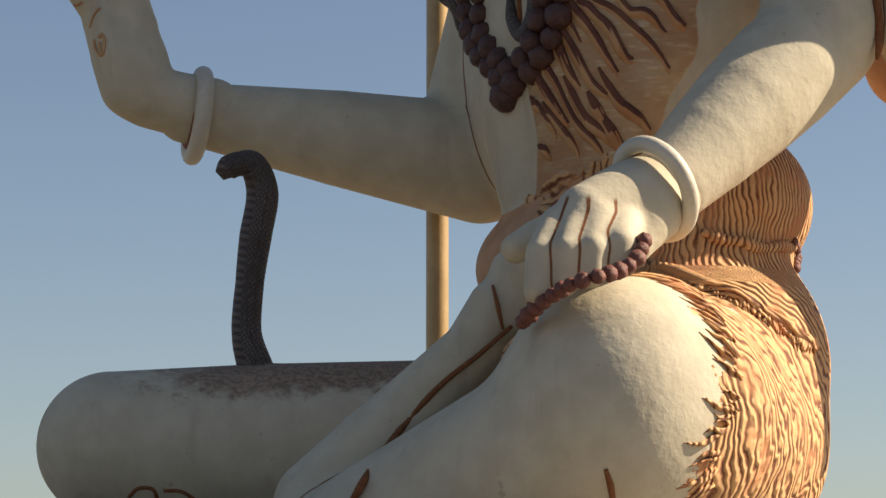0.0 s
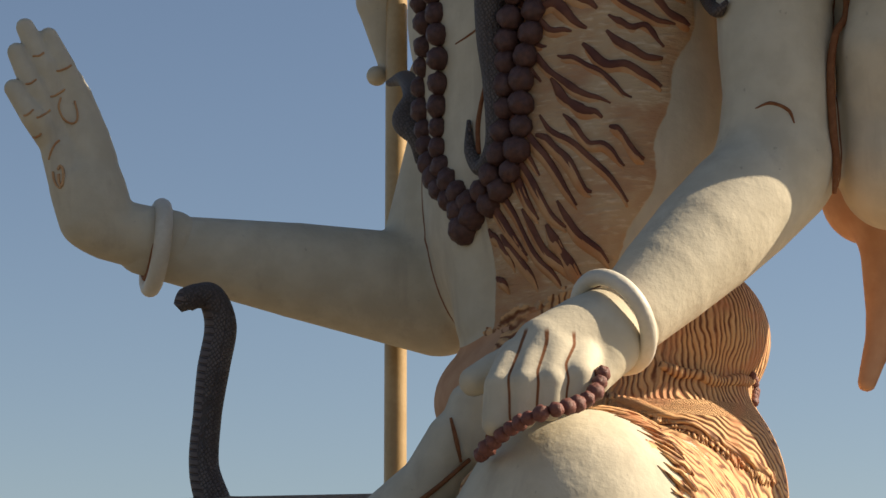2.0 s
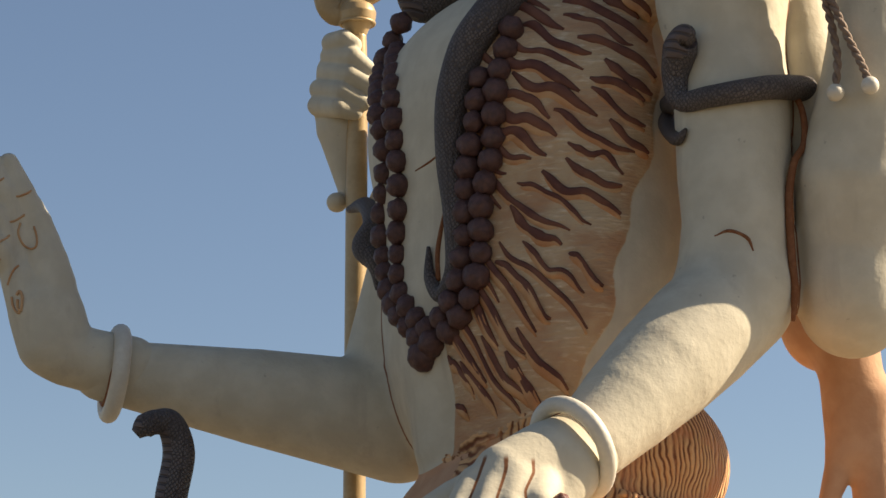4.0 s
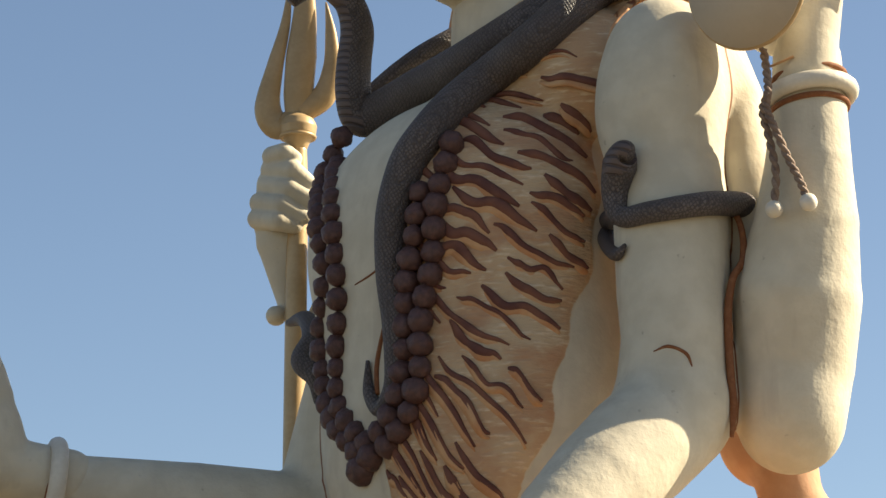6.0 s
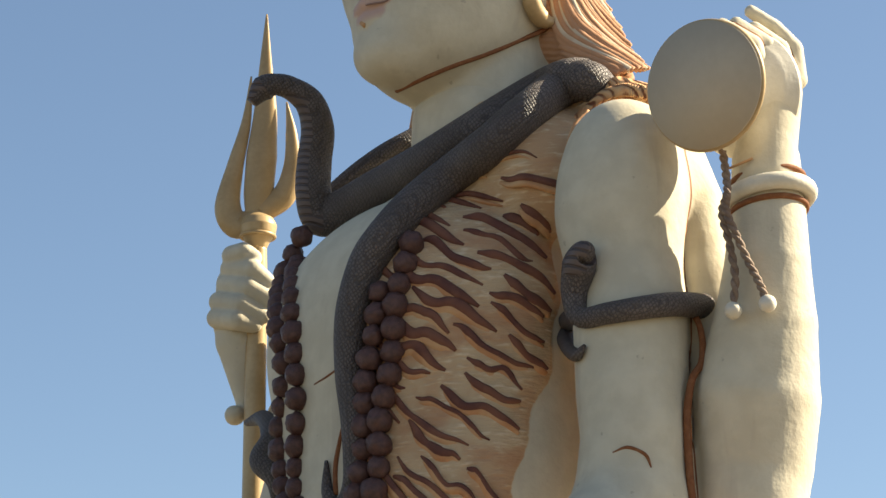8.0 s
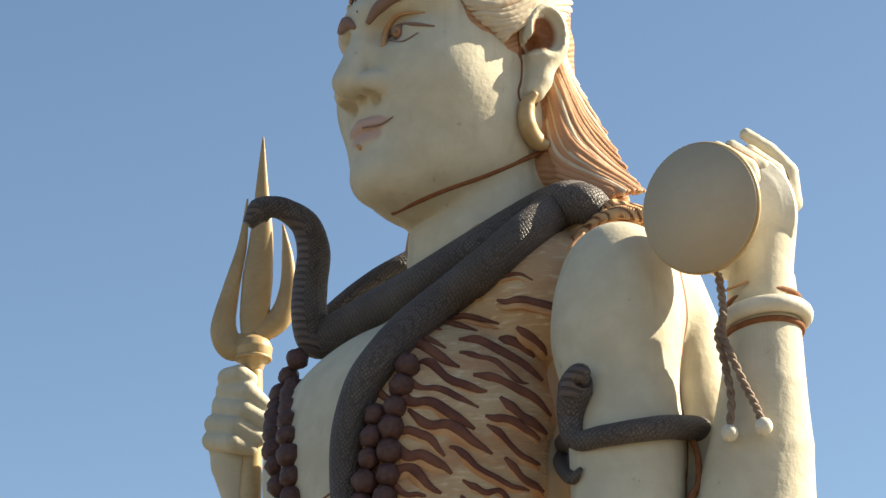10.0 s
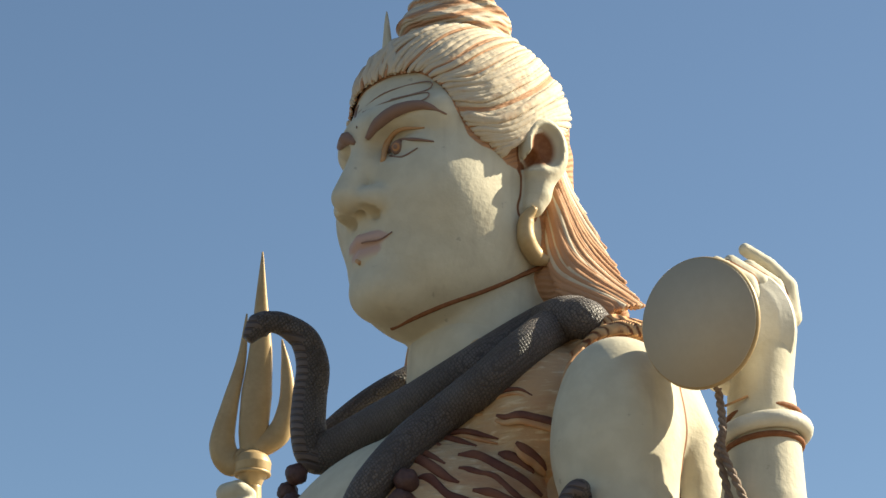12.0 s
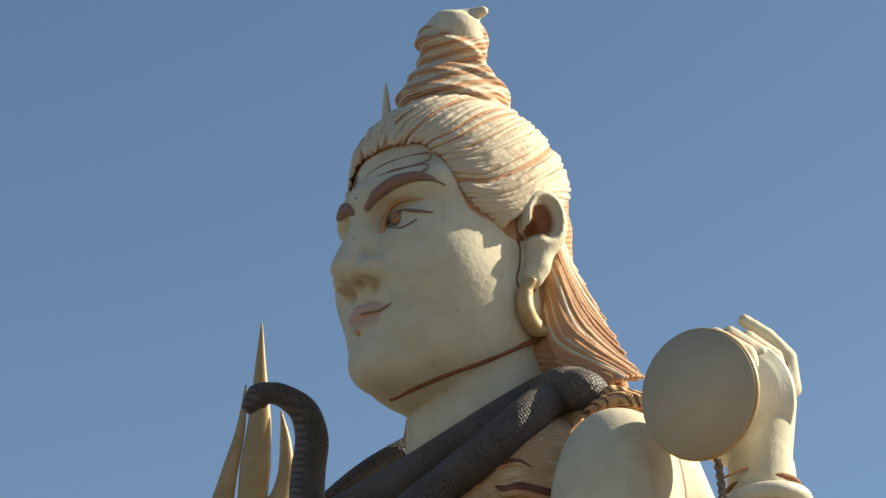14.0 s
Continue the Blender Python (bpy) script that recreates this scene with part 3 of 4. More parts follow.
def statue_hands():
    # open palm of the blessing hand
    F = Field(np.array((-7.63, 43.60, 11.60)) - (2.4, 1.6, 2.9), np.array((-7.63, 43.60, 11.60)) + (2.4, 1.6, 2.9), 0.045)
    F.limb([(-6.22, 44.00, 10.03), (-6.73, 43.90, 10.11), (-7.11, 43.70, 10.18), (-7.28, 43.60, 10.47), (-7.36, 43.60, 10.72)], [0.51, 0.51, 0.5, 0.48, 0.46], 0.25, "palm")
    F.limb([(-7.38, 43.60, 10.72), (-7.48, 43.60, 11.27), (-7.58, 43.60, 11.64), (-7.67, 43.60, 11.97), (-7.74, 43.55, 12.28), (-7.80, 43.50, 12.52)], [0.46, 0.44, 0.41, 0.36, 0.30, 0.23], 0.2, "palm")
    F.limb([(-7.49, 43.45, 10.28), (-7.70, 43.40, 10.82), (-7.90, 43.40, 11.35), (-7.96, 43.40, 11.63)], [0.42, 0.37, 0.31, 0.24], 0.3, "palm")
    for i, pts in enumerate(([(-7.70, 43.50, 12.15), (-7.90, 43.40, 12.75), (-8.15, 43.40, 13.27)], [(-7.89, 43.45, 11.97), (-8.17, 43.30, 12.71), (-8.51, 43.30, 13.40)],
                             [(-7.98, 43.40, 11.76), (-8.31, 43.20, 12.34), (-8.62, 43.20, 12.97)], [(-8.02, 43.35, 11.50), (-8.31, 43.10, 11.90), (-8.63, 43.10, 12.35)])):
        F.limb(pts, [0.22, 0.2, 0.15], 0.06, "finger_%d" % i)
    v, f, masks, raw = F.skin()
    pile.take(v, f, **finger_joints(raw, 1.0))
    # hand on the knee
    F = Field(np.array((-0.06, 36.80, 7.05)) - (1.9, 1.7, 1.6), np.array((-0.06, 36.80, 7.05)) + (1.9, 1.7, 1.4), 0.045)
    F.limb([(0.81, 37.50, 7.64), (0.31, 37.00, 7.37), (-0.20, 36.60, 7.12)], [0.55, 0.55, 0.46], 0.25, "palm")
    F.limb([(0.61, 37.00, 7.22), (0.38, 36.70, 6.80)], [0.42, 0.28], 0.2, "palm")
    for i, pts in enumerate(([(-0.61, 36.40, 7.03), (-0.80, 36.00, 6.57), (-0.85, 35.90, 6.08)], [(-0.34, 36.30, 7.01), (-0.47, 35.90, 6.59), (-0.50, 35.90, 6.19)],
                             [(-0.05, 36.30, 7.01), (-0.14, 35.90, 6.62), (-0.17, 35.90, 6.29)], [(0.27, 36.40, 6.98), (0.21, 36.00, 6.71), (0.18, 36.00, 6.45)])):
        F.limb(pts, [0.22, 0.21, 0.185], 0.13, "finger_%d" % i)
    F.limb([(-0.51, 36.70, 7.07), (-0.88, 36.60, 6.87), (-1.15, 36.50, 6.71)], [0.24, 0.23, 0.2], 0.08, "thumb")
    v, f, masks, raw = F.skin()
    pile.take(v, f, **finger_joints(raw))
    # hand with the drum
    F = Field(np.array((5.09, 38.80, 16.38)) - (1.7, 1.4, 2.0), np.array((5.09, 38.80, 16.38)) + (1.5, 1.6, 1.9), 0.045)
    F.limb([(5.05, 38.90, 15.01), (5.09, 38.90, 15.53), (5.24, 38.90, 16.33)], [0.47, 0.45, 0.40], 0.2, "palm")
    for i, pts in enumerate(([(5.06, 38.60, 16.39), (4.88, 38.50, 16.93), (4.43, 38.40, 17.20)], [(5.25, 38.70, 16.48), (5.09, 38.65, 16.99), (4.65, 38.50, 17.26)],
                             [(5.45, 38.90, 16.53), (5.32, 38.80, 16.99), (4.94, 38.70, 17.27)], [(5.59, 39.00, 16.57), (5.55, 39.00, 17.07), (5.28, 38.90, 17.37), (4.91, 38.80, 17.58)])):
        F.limb(pts, [0.15, 0.145, 0.11, 0.10][:len(pts)], 0.04, "finger_%d" % i)
    v, f, masks, raw = F.skin()
    pile.take(v, f, **finger_joints(raw))
    # fist round the trident's shaft
    F = Field(np.array((-3.07, 46.60, 15.48)) - (1.2, 1.1, 1.4), np.array((-3.07, 46.60, 15.48)) + (1.2, 1.1, 1.4), 0.04)
    F.limb([(-3.08, 46.80, 15.03), (-3.15, 46.80, 15.74)], [0.45, 0.35], 0.15, "palm")
    for i, pts in enumerate(([(-3.24, 46.60, 15.97), (-2.84, 46.20, 15.84), (-2.57, 46.30, 15.63)], [(-3.30, 46.60, 15.68), (-2.89, 46.20, 15.52), (-2.53, 46.30, 15.33)],
                             [(-3.42, 46.60, 15.38), (-3.02, 46.20, 15.22), (-2.66, 46.30, 15.05)], [(-3.45, 46.60, 15.09), (-3.07, 46.20, 14.94), (-2.81, 46.30, 14.89)],
                             [(-3.21, 46.50, 16.18), (-3.00, 46.30, 16.18), (-2.83, 46.30, 16.08)])):
        F.limb(pts, [0.185, 0.18, 0.15], 0.02, "finger_%d" % i)
    v, f, masks, raw = F.skin()
    pile.take(v, f, **finger_joints(raw, 1.0))


def statue_head():
    C = np.array((0.91, 43.20, 21.23))
    C[2] = 20.5
    yaw = radians(53)
    R = np.array([(-math.sin(yaw), -math.cos(yaw), 0), (math.cos(yaw), -math.sin(yaw), 0), (0, 0, 1)])
    W = lambda x, y, z: tuple(C + x * R[0] + y * R[1] + z * R[2])
    F = Field(C - (4.0, 3.8, 4.3), C + (4.6, 3.8, 5.2), 0.042)

    def B(c, r, k=0.3, group="face", cut=False, extra=None):
        F.blob(W(*c), r, R, k, group, cut, extra)

    def L(pts, rad, k=0.2, group="face", cut=False):
        F.limb([W(*q) for q in pts], rad, k, group, cut)

    B((0.25, 0, 0.6), (1.85, 1.7, 1.85))
    B((0.6, 0, -0.6), (1.60, 1.58, 2.15), 0.45)
    B((1.0, 0, -1.9), (1.05, 1.12, 0.92), 0.6)
    B((0.1, 0, -1.45), (1.45, 1.55, 1.3), 0.5)
    L([(-0.2, 0, -1.8), (-0.35, 0.35, -4.0)], [1.35, 1.2], 0.1, "neck")
    # nose, brows, lips, chin
    L([(2.02, 0, 0.40), (2.3, 0, -0.4), (2.5, 0, -0.86)], [0.2, 0.24, 0.26], 0.2)
    for s in (1, -1):
        B((2.14, 0.32 * s, -0.92), (0.36, 0.25, 0.25), 0.1)
        L([(2.1, 0.25 * s, 0.42), (1.6, 1.2 * s, 0.55)], [0.2, 0.16], 0.4)
        B((2.05, 0.74 * s, 0.05), (0.32, 0.46, 0.24), 0.3, "face", True)
        B((1.60, 0.74 * s, 0.0), (0.33, 0.42, 0.22), 0.1)
        B((2.26, 0.30 * s, -1.14), (0.22, 0.14, 0.13), 0.03, "face", True)
        B((1.2, 0.85 * s, -0.75), (0.62, 0.55, 0.6), 0.6)
        # ears with long lobes
        F.blob(W(-0.10, 1.82 * s, 0.03), (0.45, 0.33, 0.58), R, 0.06, "ear")
        F.blob(W(0.0, 2.10 * s, 0.02), (0.30, 0.26, 0.42), R, 0.04, "ear", True)
        L([(-0.15, 1.76 * s, 0.28), (-0.25, 1.78 * s, 0.0), (-0.08, 1.80 * s, -0.22)], [0.08, 0.08, 0.1], 0.04, "ear")
        F.blob(W(0.13, 1.9 * s, -0.20), (0.15, 0.38, 0.19), R, 0.04, "ear", True)
        L([(-0.10, 1.74 * s, -0.4), (-0.04, 1.74 * s, -0.75), (0.04, 1.72 * s, -0.95)], [0.25, 0.22, 0.18], 0.1, "ear")
    L([(1.9, -0.62, -1.58), (2.1, -0.3, -1.55), (2.20, 0, -1.55), (2.1, 0.3, -1.55), (1.9, 0.62, -1.58)], [0.05, 0.11, 0.13, 0.11, 0.05], 0.1, "lip")
    L([(1.92, -0.5, -1.68), (2.05, -0.25, -1.76), (2.12, 0, -1.78), (2.05, 0.25, -1.76), (1.92, 0.5, -1.68)], [0.05, 0.12, 0.14, 0.12, 0.05], 0.1, "lip")
    B((1.82, 0, -2.35), (0.42, 0.55, 0.4), 0.4)

    # hair: a cap that begins at the hairline, with strands laid over it
    def cap(d, x, y, z):
        line = np.interp(x + 0.2, [-1.0, -0.5, 0.1, 0.58, 0.74, 1.0, 1.21, 1.33, 1.44, 1.53, 1.65, 1.73, 1.92, 2.01, 2.01], [-1.6, -1.0, -0.25, -0.22, -0.14, 0.02, 0.21, 0.45, 0.69, 0.94, 1.18, 1.28, 1.32, 1.28, 1.33])
        return np.maximum(d + 0.04 - 0.09 * np.clip((z + 0.6 - line) / 0.7, 0, 1) * np.clip((x + 1.4) / 0.8, 0, 1) + 0.02 * np.sin(9 * (z + 0.4 * x)), (line + 0.02 - z - 0.6) * 0.7)
    B((0.2, 0, 0.6), (1.95, 1.80, 2.05), 0.05, "hair", False, cap)

    def twist(d, x, y, z):
        return d - 0.06 * np.sin(z * 9 + 2.2 * np.arctan2(y, x)) - 0.03 * np.sin(z * 21 + 3 * np.arctan2(y, x))
    B((0.32, 0, 2.62), (0.98, 0.98, 0.66), 0.08, "hair", False, twist)
    B((0.34, 0, 3.0), (0.78, 0.76, 0.5), 0.08, "hair", False, twist)
    B((0.36, 0, 3.7), (0.62, 0.6, 0.74), 0.06, "hair", False, twist)
    B((0.4, 0.08, 4.02), (0.5, 0.55, 0.42), 0.12, "knot")
    L([(0.3, 0.3, 4.32), (0.15, 0.62, 4.36)], [0.15, 0.09], 0.1, "knot")
    L([(1.40, -0.42, 1.9), (1.42, -0.44, 3.0)], [0.13, 0.03], 0.05, "knot")

    L([(-0.75, 1.0, 0.3), (-0.75, 1.05, -0.6), (-0.75, 1.25, -1.3), (-0.75, 1.5, -2.0), (-0.95, 2.1, -2.65), (-1.0, 2.5, -2.85)], [0.5, 0.5, 0.5, 0.52, 0.4, 0.2], 0.15, "lock")
    v, f, masks, raw = F.skin()
    p = (v - C) @ R.T
    mane = np.minimum(raw["hair"], raw["lock"])
    hairy = np.minimum.reduce([raw[k] for k in raw if k not in ("hair", "lock")]) - mane
    flow = p[:, 2] + 0.40 * p[:, 0] + 0.25 * np.abs(p[:, 1]) + 0.12 * np.sin(2.2 * p[:, 0] + 1.3 * p[:, 2])
    # rust tone; the lock's is deepened, part of its shade put into the colour
    w = np.where(raw["lock"] < raw["hair"], -2.4, np.where(p[:, 2] > 2.1, np.sin(flow * 26) - 0.7, -2.0))
    lip = 0.5 + (0.02 - raw["lip"]) * 12
    # hollow of the ear: its shade put into the colour, in the line brown
    scoop = np.sqrt((p[:, 0] / 0.33) ** 2 + ((p[:, 2] - 0.02) / 0.42) ** 2)
    inner = np.where((np.abs(p[:, 1]) > 1.55) & (masks["ear"] > -0.05), (1.05 - scoop) * 1.5, -1)
    pile.take(v, f, hair=np.where(raw["knot"] < 0.02, -1, hairy), strand=w, flow=flow, line=inner, pink=lip, joint_a=1.0, joint_c=np.where(raw["ear"] > 0.7, -1, masks["ear"]), near=0.0)


def statue_hair():
    """Strands combed from the hairline over the cap, and a wavy fall behind each ear."""
    C = Vector((0.91, 43.20, 20.5))
    yaw = radians(53)
    fwd, side = Vector((-math.sin(yaw), -math.cos(yaw), 0)), Vector((math.cos(yaw), -math.sin(yaw), 0))
    W = lambda q: C + fwd * q[0] + side * q[1] + Vector((0, 0, q[2]))
    mid, size = Vector((0.2, 0, 0.6)), Vector((1.95, 1.80, 2.05))
    # combed lines on the near half of the head, from the brow to the temple
    combed = [
        [(1.67, -0.7, 0.7), (1.58, -0.47, 1.08), (1.42, -0.23, 1.38), (1.12, 0.1, 1.68)],
        [(1.81, 0.16, 0.73), (1.6, 0.25, 1.14), (1.26, 0.5, 1.46), (0.58, 0.54, 1.86)],
        [(1.54, 0.94, 0.66), (1.2, 1.18, 0.9), (0.58, 1.22, 1.38), (-0.18, 0.98, 1.71)],
        [(1.32, 1.3, 0.31), (0.82, 1.6, 0.37), (0.06, 1.61, 0.92), (-0.62, 1.15, 1.43)],
        [(1.15, 1.45, -0.11), (0.67, 1.69, -0.13), (-0.11, 1.76, 0.39), (-0.96, 1.23, 1.11)],
        [(0.99, 1.51, -0.41), (0.51, 1.71, -0.37), (-0.13, 1.79, 0.06), (-1.16, 1.24, 0.84)],
        [(0.7, 1.59, -0.63), (0.29, 1.73, -0.5), (-0.26, 1.78, -0.13), (-1.13, 1.45, 0.29)],
        [(0.43, 1.61, -0.79), (0.28, 1.71, -0.56), (-0.08, 1.78, -0.26), (-0.71, 1.67, -0.16)],
    ]
    rnd = random.Random(12)

    def strand(points, r, thin, rust, ref):
        n = len(points)
        prof = [r * 0.55] + [r * rnd.uniform(0.96, 1.04) for _ in range(n)] + [r * 0.5]
        v, f = tube(points, prof, 8, thin, 5, ref)
        tone = -2.6 if rust else rnd.uniform(0.0, 0.9)
        pile.take(v, f, hair=1, strand=tone, flow=rnd.uniform(0, 1) + np.linspace(0, 0.05, len(v)))
    for mirror in (1, -1):
        u = 0.0
        while u < 6.99:
            i = min(int(u), 6)
            w = u - i
            ctrl = [Vector(a).lerp(Vector(b), w) for a, b in zip(combed[i], combed[i + 1])]
            line = glide(ctrl, 4)
            sway, phase = rnd.uniform(0.01, 0.035), rnd.uniform(0, 6)
            rust = rnd.random() < 0.44
            lift = rnd.uniform(0.995, 1.01) if rust else rnd.uniform(0.998, 1.022)
            pts = []
            for k, q in enumerate(line):
                q = q + Vector((0, 0, sway * math.sin(k * 0.8 + phase)))
                q = Vector([a / b for a, b in zip(q, size)]).normalized() * lift * (1 + 0.055 * math.sin(math.pi * k / len(line)) ** 0.6)
                q = mid + Vector([a * b for a, b in zip(q, size)])
                pts.append(W((q.x, q.y * mirror, q.z)))
            strand(pts, rnd.uniform(0.025, 0.045) if rust else rnd.uniform(0.035, 0.075), 0.6, rust, tuple(pts[0] - W(mid)))
            u += rnd.uniform(0.04, 0.085)
        outer = [(-0.79, 1.34, 0.48), (-0.80, 1.60, -0.33), (-0.97, 1.73, -0.83), (-1.09, 2.07, -1.51), (-1.13, 2.48, -2.22), (-1.11, 2.96, -2.76)]
        inner = [(-0.45, 1.35, 0.1), (-0.39, 1.54, -0.80), (-0.30, 1.66, -1.45), (-0.20, 1.86, -2.15), (-0.28, 2.09, -2.59), (-0.5, 2.5, -3.02)]
        outer, inner = glide(outer, 4), glide(inner, 4)
        # more rust strands than on the cap, partly to colour in the fall's shade
        for k in range(60):
            a0 = -0.8 + 1.75 * k / 59
            pts, phase = [], rnd.uniform(-0.4, 0.4)
            for j, (a, b) in enumerate(zip(inner, outer)):
                t = j / (len(outer) - 1)
                w = a0 + 0.85 * t + 0.07 * math.sin(8 * t + phase)
                if -0.02 <= w <= 1.06:
                    q = a.lerp(b, w) + Vector((0.6, 0.8, 0)) * (0.22 * math.sin(math.pi * min(max(w, 0), 1)) - 0.05)
                    pts.append(W((q.x, q.y * mirror, q.z)))
            if len(pts) > 4:
                strand(pts[::2] + [pts[-1]], rnd.uniform(0.035, 0.075), 0.8, rnd.random() < 0.74, (-0.1, -1, 0))


def painted_lines():
    """Lines drawn on the concrete, each a slim raised bead of paint."""
    def dab(points, radii, **key):
        v, f = tube(points, radii, 8, 1.0, 6)
        pile.take(v, f, **key)
    # eyebrows and eyes
    dab([(-0.78, 41.62, 20.65), (-0.60, 41.47, 20.86), (-0.30, 41.30, 21.01), (0.11, 41.13, 21.03), (0.51, 41.13, 20.87)], [0.04, 0.10, 0.11, 0.08, 0.01], brown=1)
    dab([(-1.25, 42.65, 20.96), (-1.12, 41.95, 20.80), (-0.98, 41.74, 20.63)], [0.05, 0.12, 0.03], brown=1)
    dab([(-0.45, 41.75, 20.47), (-0.29, 41.69, 20.64), (-0.03, 41.27, 20.49), (0.30, 41.17, 20.41)], [0.02, 0.03, 0.03, 0.012], brown=1)
    dab([(-0.41, 41.67, 20.38), (-0.21, 41.35, 20.22), (0.04, 41.23, 20.32)], [0.012, 0.016, 0.01], brown=1)
    dab([(-0.52, 41.60, 20.24), (-0.45, 41.76, 20.64), (-0.26, 41.55, 20.78), (0.15, 41.28, 20.70)], [0.045, 0.055, 0.04, 0.012], ochre=1)
    # marks across the brow
    dab([(-0.94, 42.19, 21.38), (-0.49, 41.68, 21.51), (0.18, 41.35, 21.56), (0.21, 41.27, 21.38), (-0.40, 41.48, 21.29)], 0.011, brown=1)
    dab([(-0.86, 41.93, 21.27), (-0.40, 41.47, 21.27), (0.17, 41.22, 21.30), (0.15, 41.12, 21.13), (-0.30, 41.29, 21.07)], 0.011, brown=1)
    dab([(-0.95, 41.68, 20.88), (-0.98, 42.27, 21.38), (-0.93, 42.37, 21.61)], [0.01, 0.03, 0.01], brown=1)
    # mouth and chin
    dab([(-1.06, 42.38, 19.04), (-0.83, 41.73, 18.88), (-0.56, 41.60, 18.88), (-0.36, 41.49, 18.97)], [0.008, 0.014, 0.016, 0.012], brown=1)
    dab([(-0.92, 41.91, 18.64), (-0.87, 41.84, 18.57)], 0.04, ochre=1)
    # elbow folds, chest fold, palm marks, foot lines
    dab([(2.74, 38.77, 10.87), (2.95, 38.71, 10.93), (3.19, 38.69, 10.82), (3.27, 38.67, 10.63)], [0.012, 0.03, 0.03, 0.012], line=1)
    dab([(-1.60, 42.13, 12.74), (-1.38, 41.84, 12.80), (-1.15, 41.59, 12.91)], [0.012, 0.018, 0.016], line=1)
    dab([(-1.23, 41.70, 10.90), (-1.23, 41.72, 11.43), (-1.11, 41.60, 12.11)], [0.05, 0.05, 0.02], line=1)
    dab([(-7.89, 43.20, 12.22), (-7.92, 43.19, 12.07), (-7.87, 43.21, 11.92), (-7.80, 43.23, 11.84), (-7.70, 43.21, 11.80), (-7.63, 43.21, 11.85), (-7.63, 43.23, 11.99), (-7.68, 43.24, 12.17)], 0.017, rust=1)
    dab([(-7.89, 43.06, 11.02), (-7.85, 43.06, 11.08), (-7.80, 43.04, 11.02), (-7.79, 43.02, 10.88), (-7.81, 43.03, 10.76), (-7.86, 43.05, 10.82), (-7.87, 43.06, 10.95)], 0.024, rust=1)
    dab([(-7.97, 43.10, 11.00), (-7.95, 43.10, 10.87), (-7.88, 43.07, 10.75), (-7.82, 43.04, 10.73)], 0.02, rust=1)
    dab([(-8.05, 43.14, 11.20), (-8.00, 43.10, 11.34), (-7.94, 43.10, 11.45), (-7.88, 43.12, 11.51)], 0.017, rust=1)
    for crease in ([(-7.97, 43.19, 12.65), (-7.91, 43.20, 12.66), (-7.86, 43.20, 12.68), (-7.80, 43.22, 12.71), (-7.75, 43.26, 12.76)], [(-8.34, 43.13, 12.88), (-8.29, 43.11, 12.88), (-8.25, 43.11, 12.88), (-8.21, 43.11, 12.90), (-8.17, 43.14, 12.94)], [(-8.05, 43.14, 12.22), (-7.99, 43.17, 12.24), (-7.94, 43.18, 12.27), (-7.89, 43.20, 12.31), (-7.84, 43.23, 12.36)], [(-8.42, 43.01, 12.40), (-8.37, 43.00, 12.40), (-8.33, 43.00, 12.41), (-8.30, 43.01, 12.44), (-8.26, 43.04, 12.48)], [(-8.42, 42.93, 11.87), (-8.38, 42.91, 11.87), (-8.34, 42.90, 11.89), (-8.31, 42.89, 11.91), (-8.27, 42.91, 11.96)], [(-8.22, 42.93, 11.83), (-8.17, 42.95, 11.85), (-8.13, 42.99, 11.89), (-8.09, 43.08, 11.94), (-8.04, 43.11, 12.00)], [(-8.31, 43.15, 11.57), (-8.27, 43.11, 11.55), (-8.23, 43.08, 11.56), (-8.19, 43.05, 11.57), (-8.16, 43.03, 11.60)]):
        dab(crease, 0.017, rust=1)
    dab([(-6.99, 41.24, 3.74), (-6.84, 41.15, 3.86), (-6.63, 41.17, 3.85), (-6.57, 41.30, 3.70)], 0.03, line=1)
    dab([(-6.47, 41.19, 3.83), (-6.22, 41.22, 3.82), (-6.03, 41.32, 3.71)], 0.03, line=1)
    dab([(0.00, 35.78, 3.79), (0.06, 35.91, 3.59), (0.09, 36.10, 3.38)], [0.03, 0.05, 0.04], line=1)
    dab([(4.5, 38.62, 15.06), (4.65, 38.53, 15.1), (4.82, 38.47, 15.16)], 0.02, ochre=1)
    for pts in ([(1.40, 40.57, 7.52), (1.68, 40.61, 7.40), (1.97, 40.75, 7.38), (2.27, 40.94, 7.31), (2.58, 41.31, 7.39), (2.81, 41.75, 7.42)],
                [(0.66, 40.45, 7.04), (1.06, 40.32, 6.89), (1.46, 40.22, 6.72), (1.86, 40.21, 6.56), (2.26, 40.28, 6.33), (2.67, 40.49, 6.08), (2.94, 40.76, 5.91)]):
        dab(pts, [0.05, 0.1, 0.07, 0.11, 0.07, 0.1, 0.06], fur=1)
    dab([(3.72, 39.95, 15.04), (3.76, 39.75, 14.05), (3.87, 39.65, 13.45), (4.08, 39.4, 12.91), (4.09, 39.25, 12.36), (3.92, 39.1, 12.02), (3.83, 39.05, 11.47), (3.84, 39.0, 10.63), (3.87, 39.0, 10.14), (3.83, 39.0, 9.69)], [0.015, 0.025, 0.04, 0.05, 0.055, 0.055, 0.06, 0.06, 0.06, 0.03], line=1)
    dab([(2.58, 40.3, 16.57), (2.36, 40.2, 16.29), (2.23, 40.1, 15.85), (2.16, 40.05, 15.34), (2.17, 40.0, 14.83), (2.23, 39.95, 14.37)], [0.02, 0.035, 0.04, 0.035, 0.03, 0.015], rust=1)
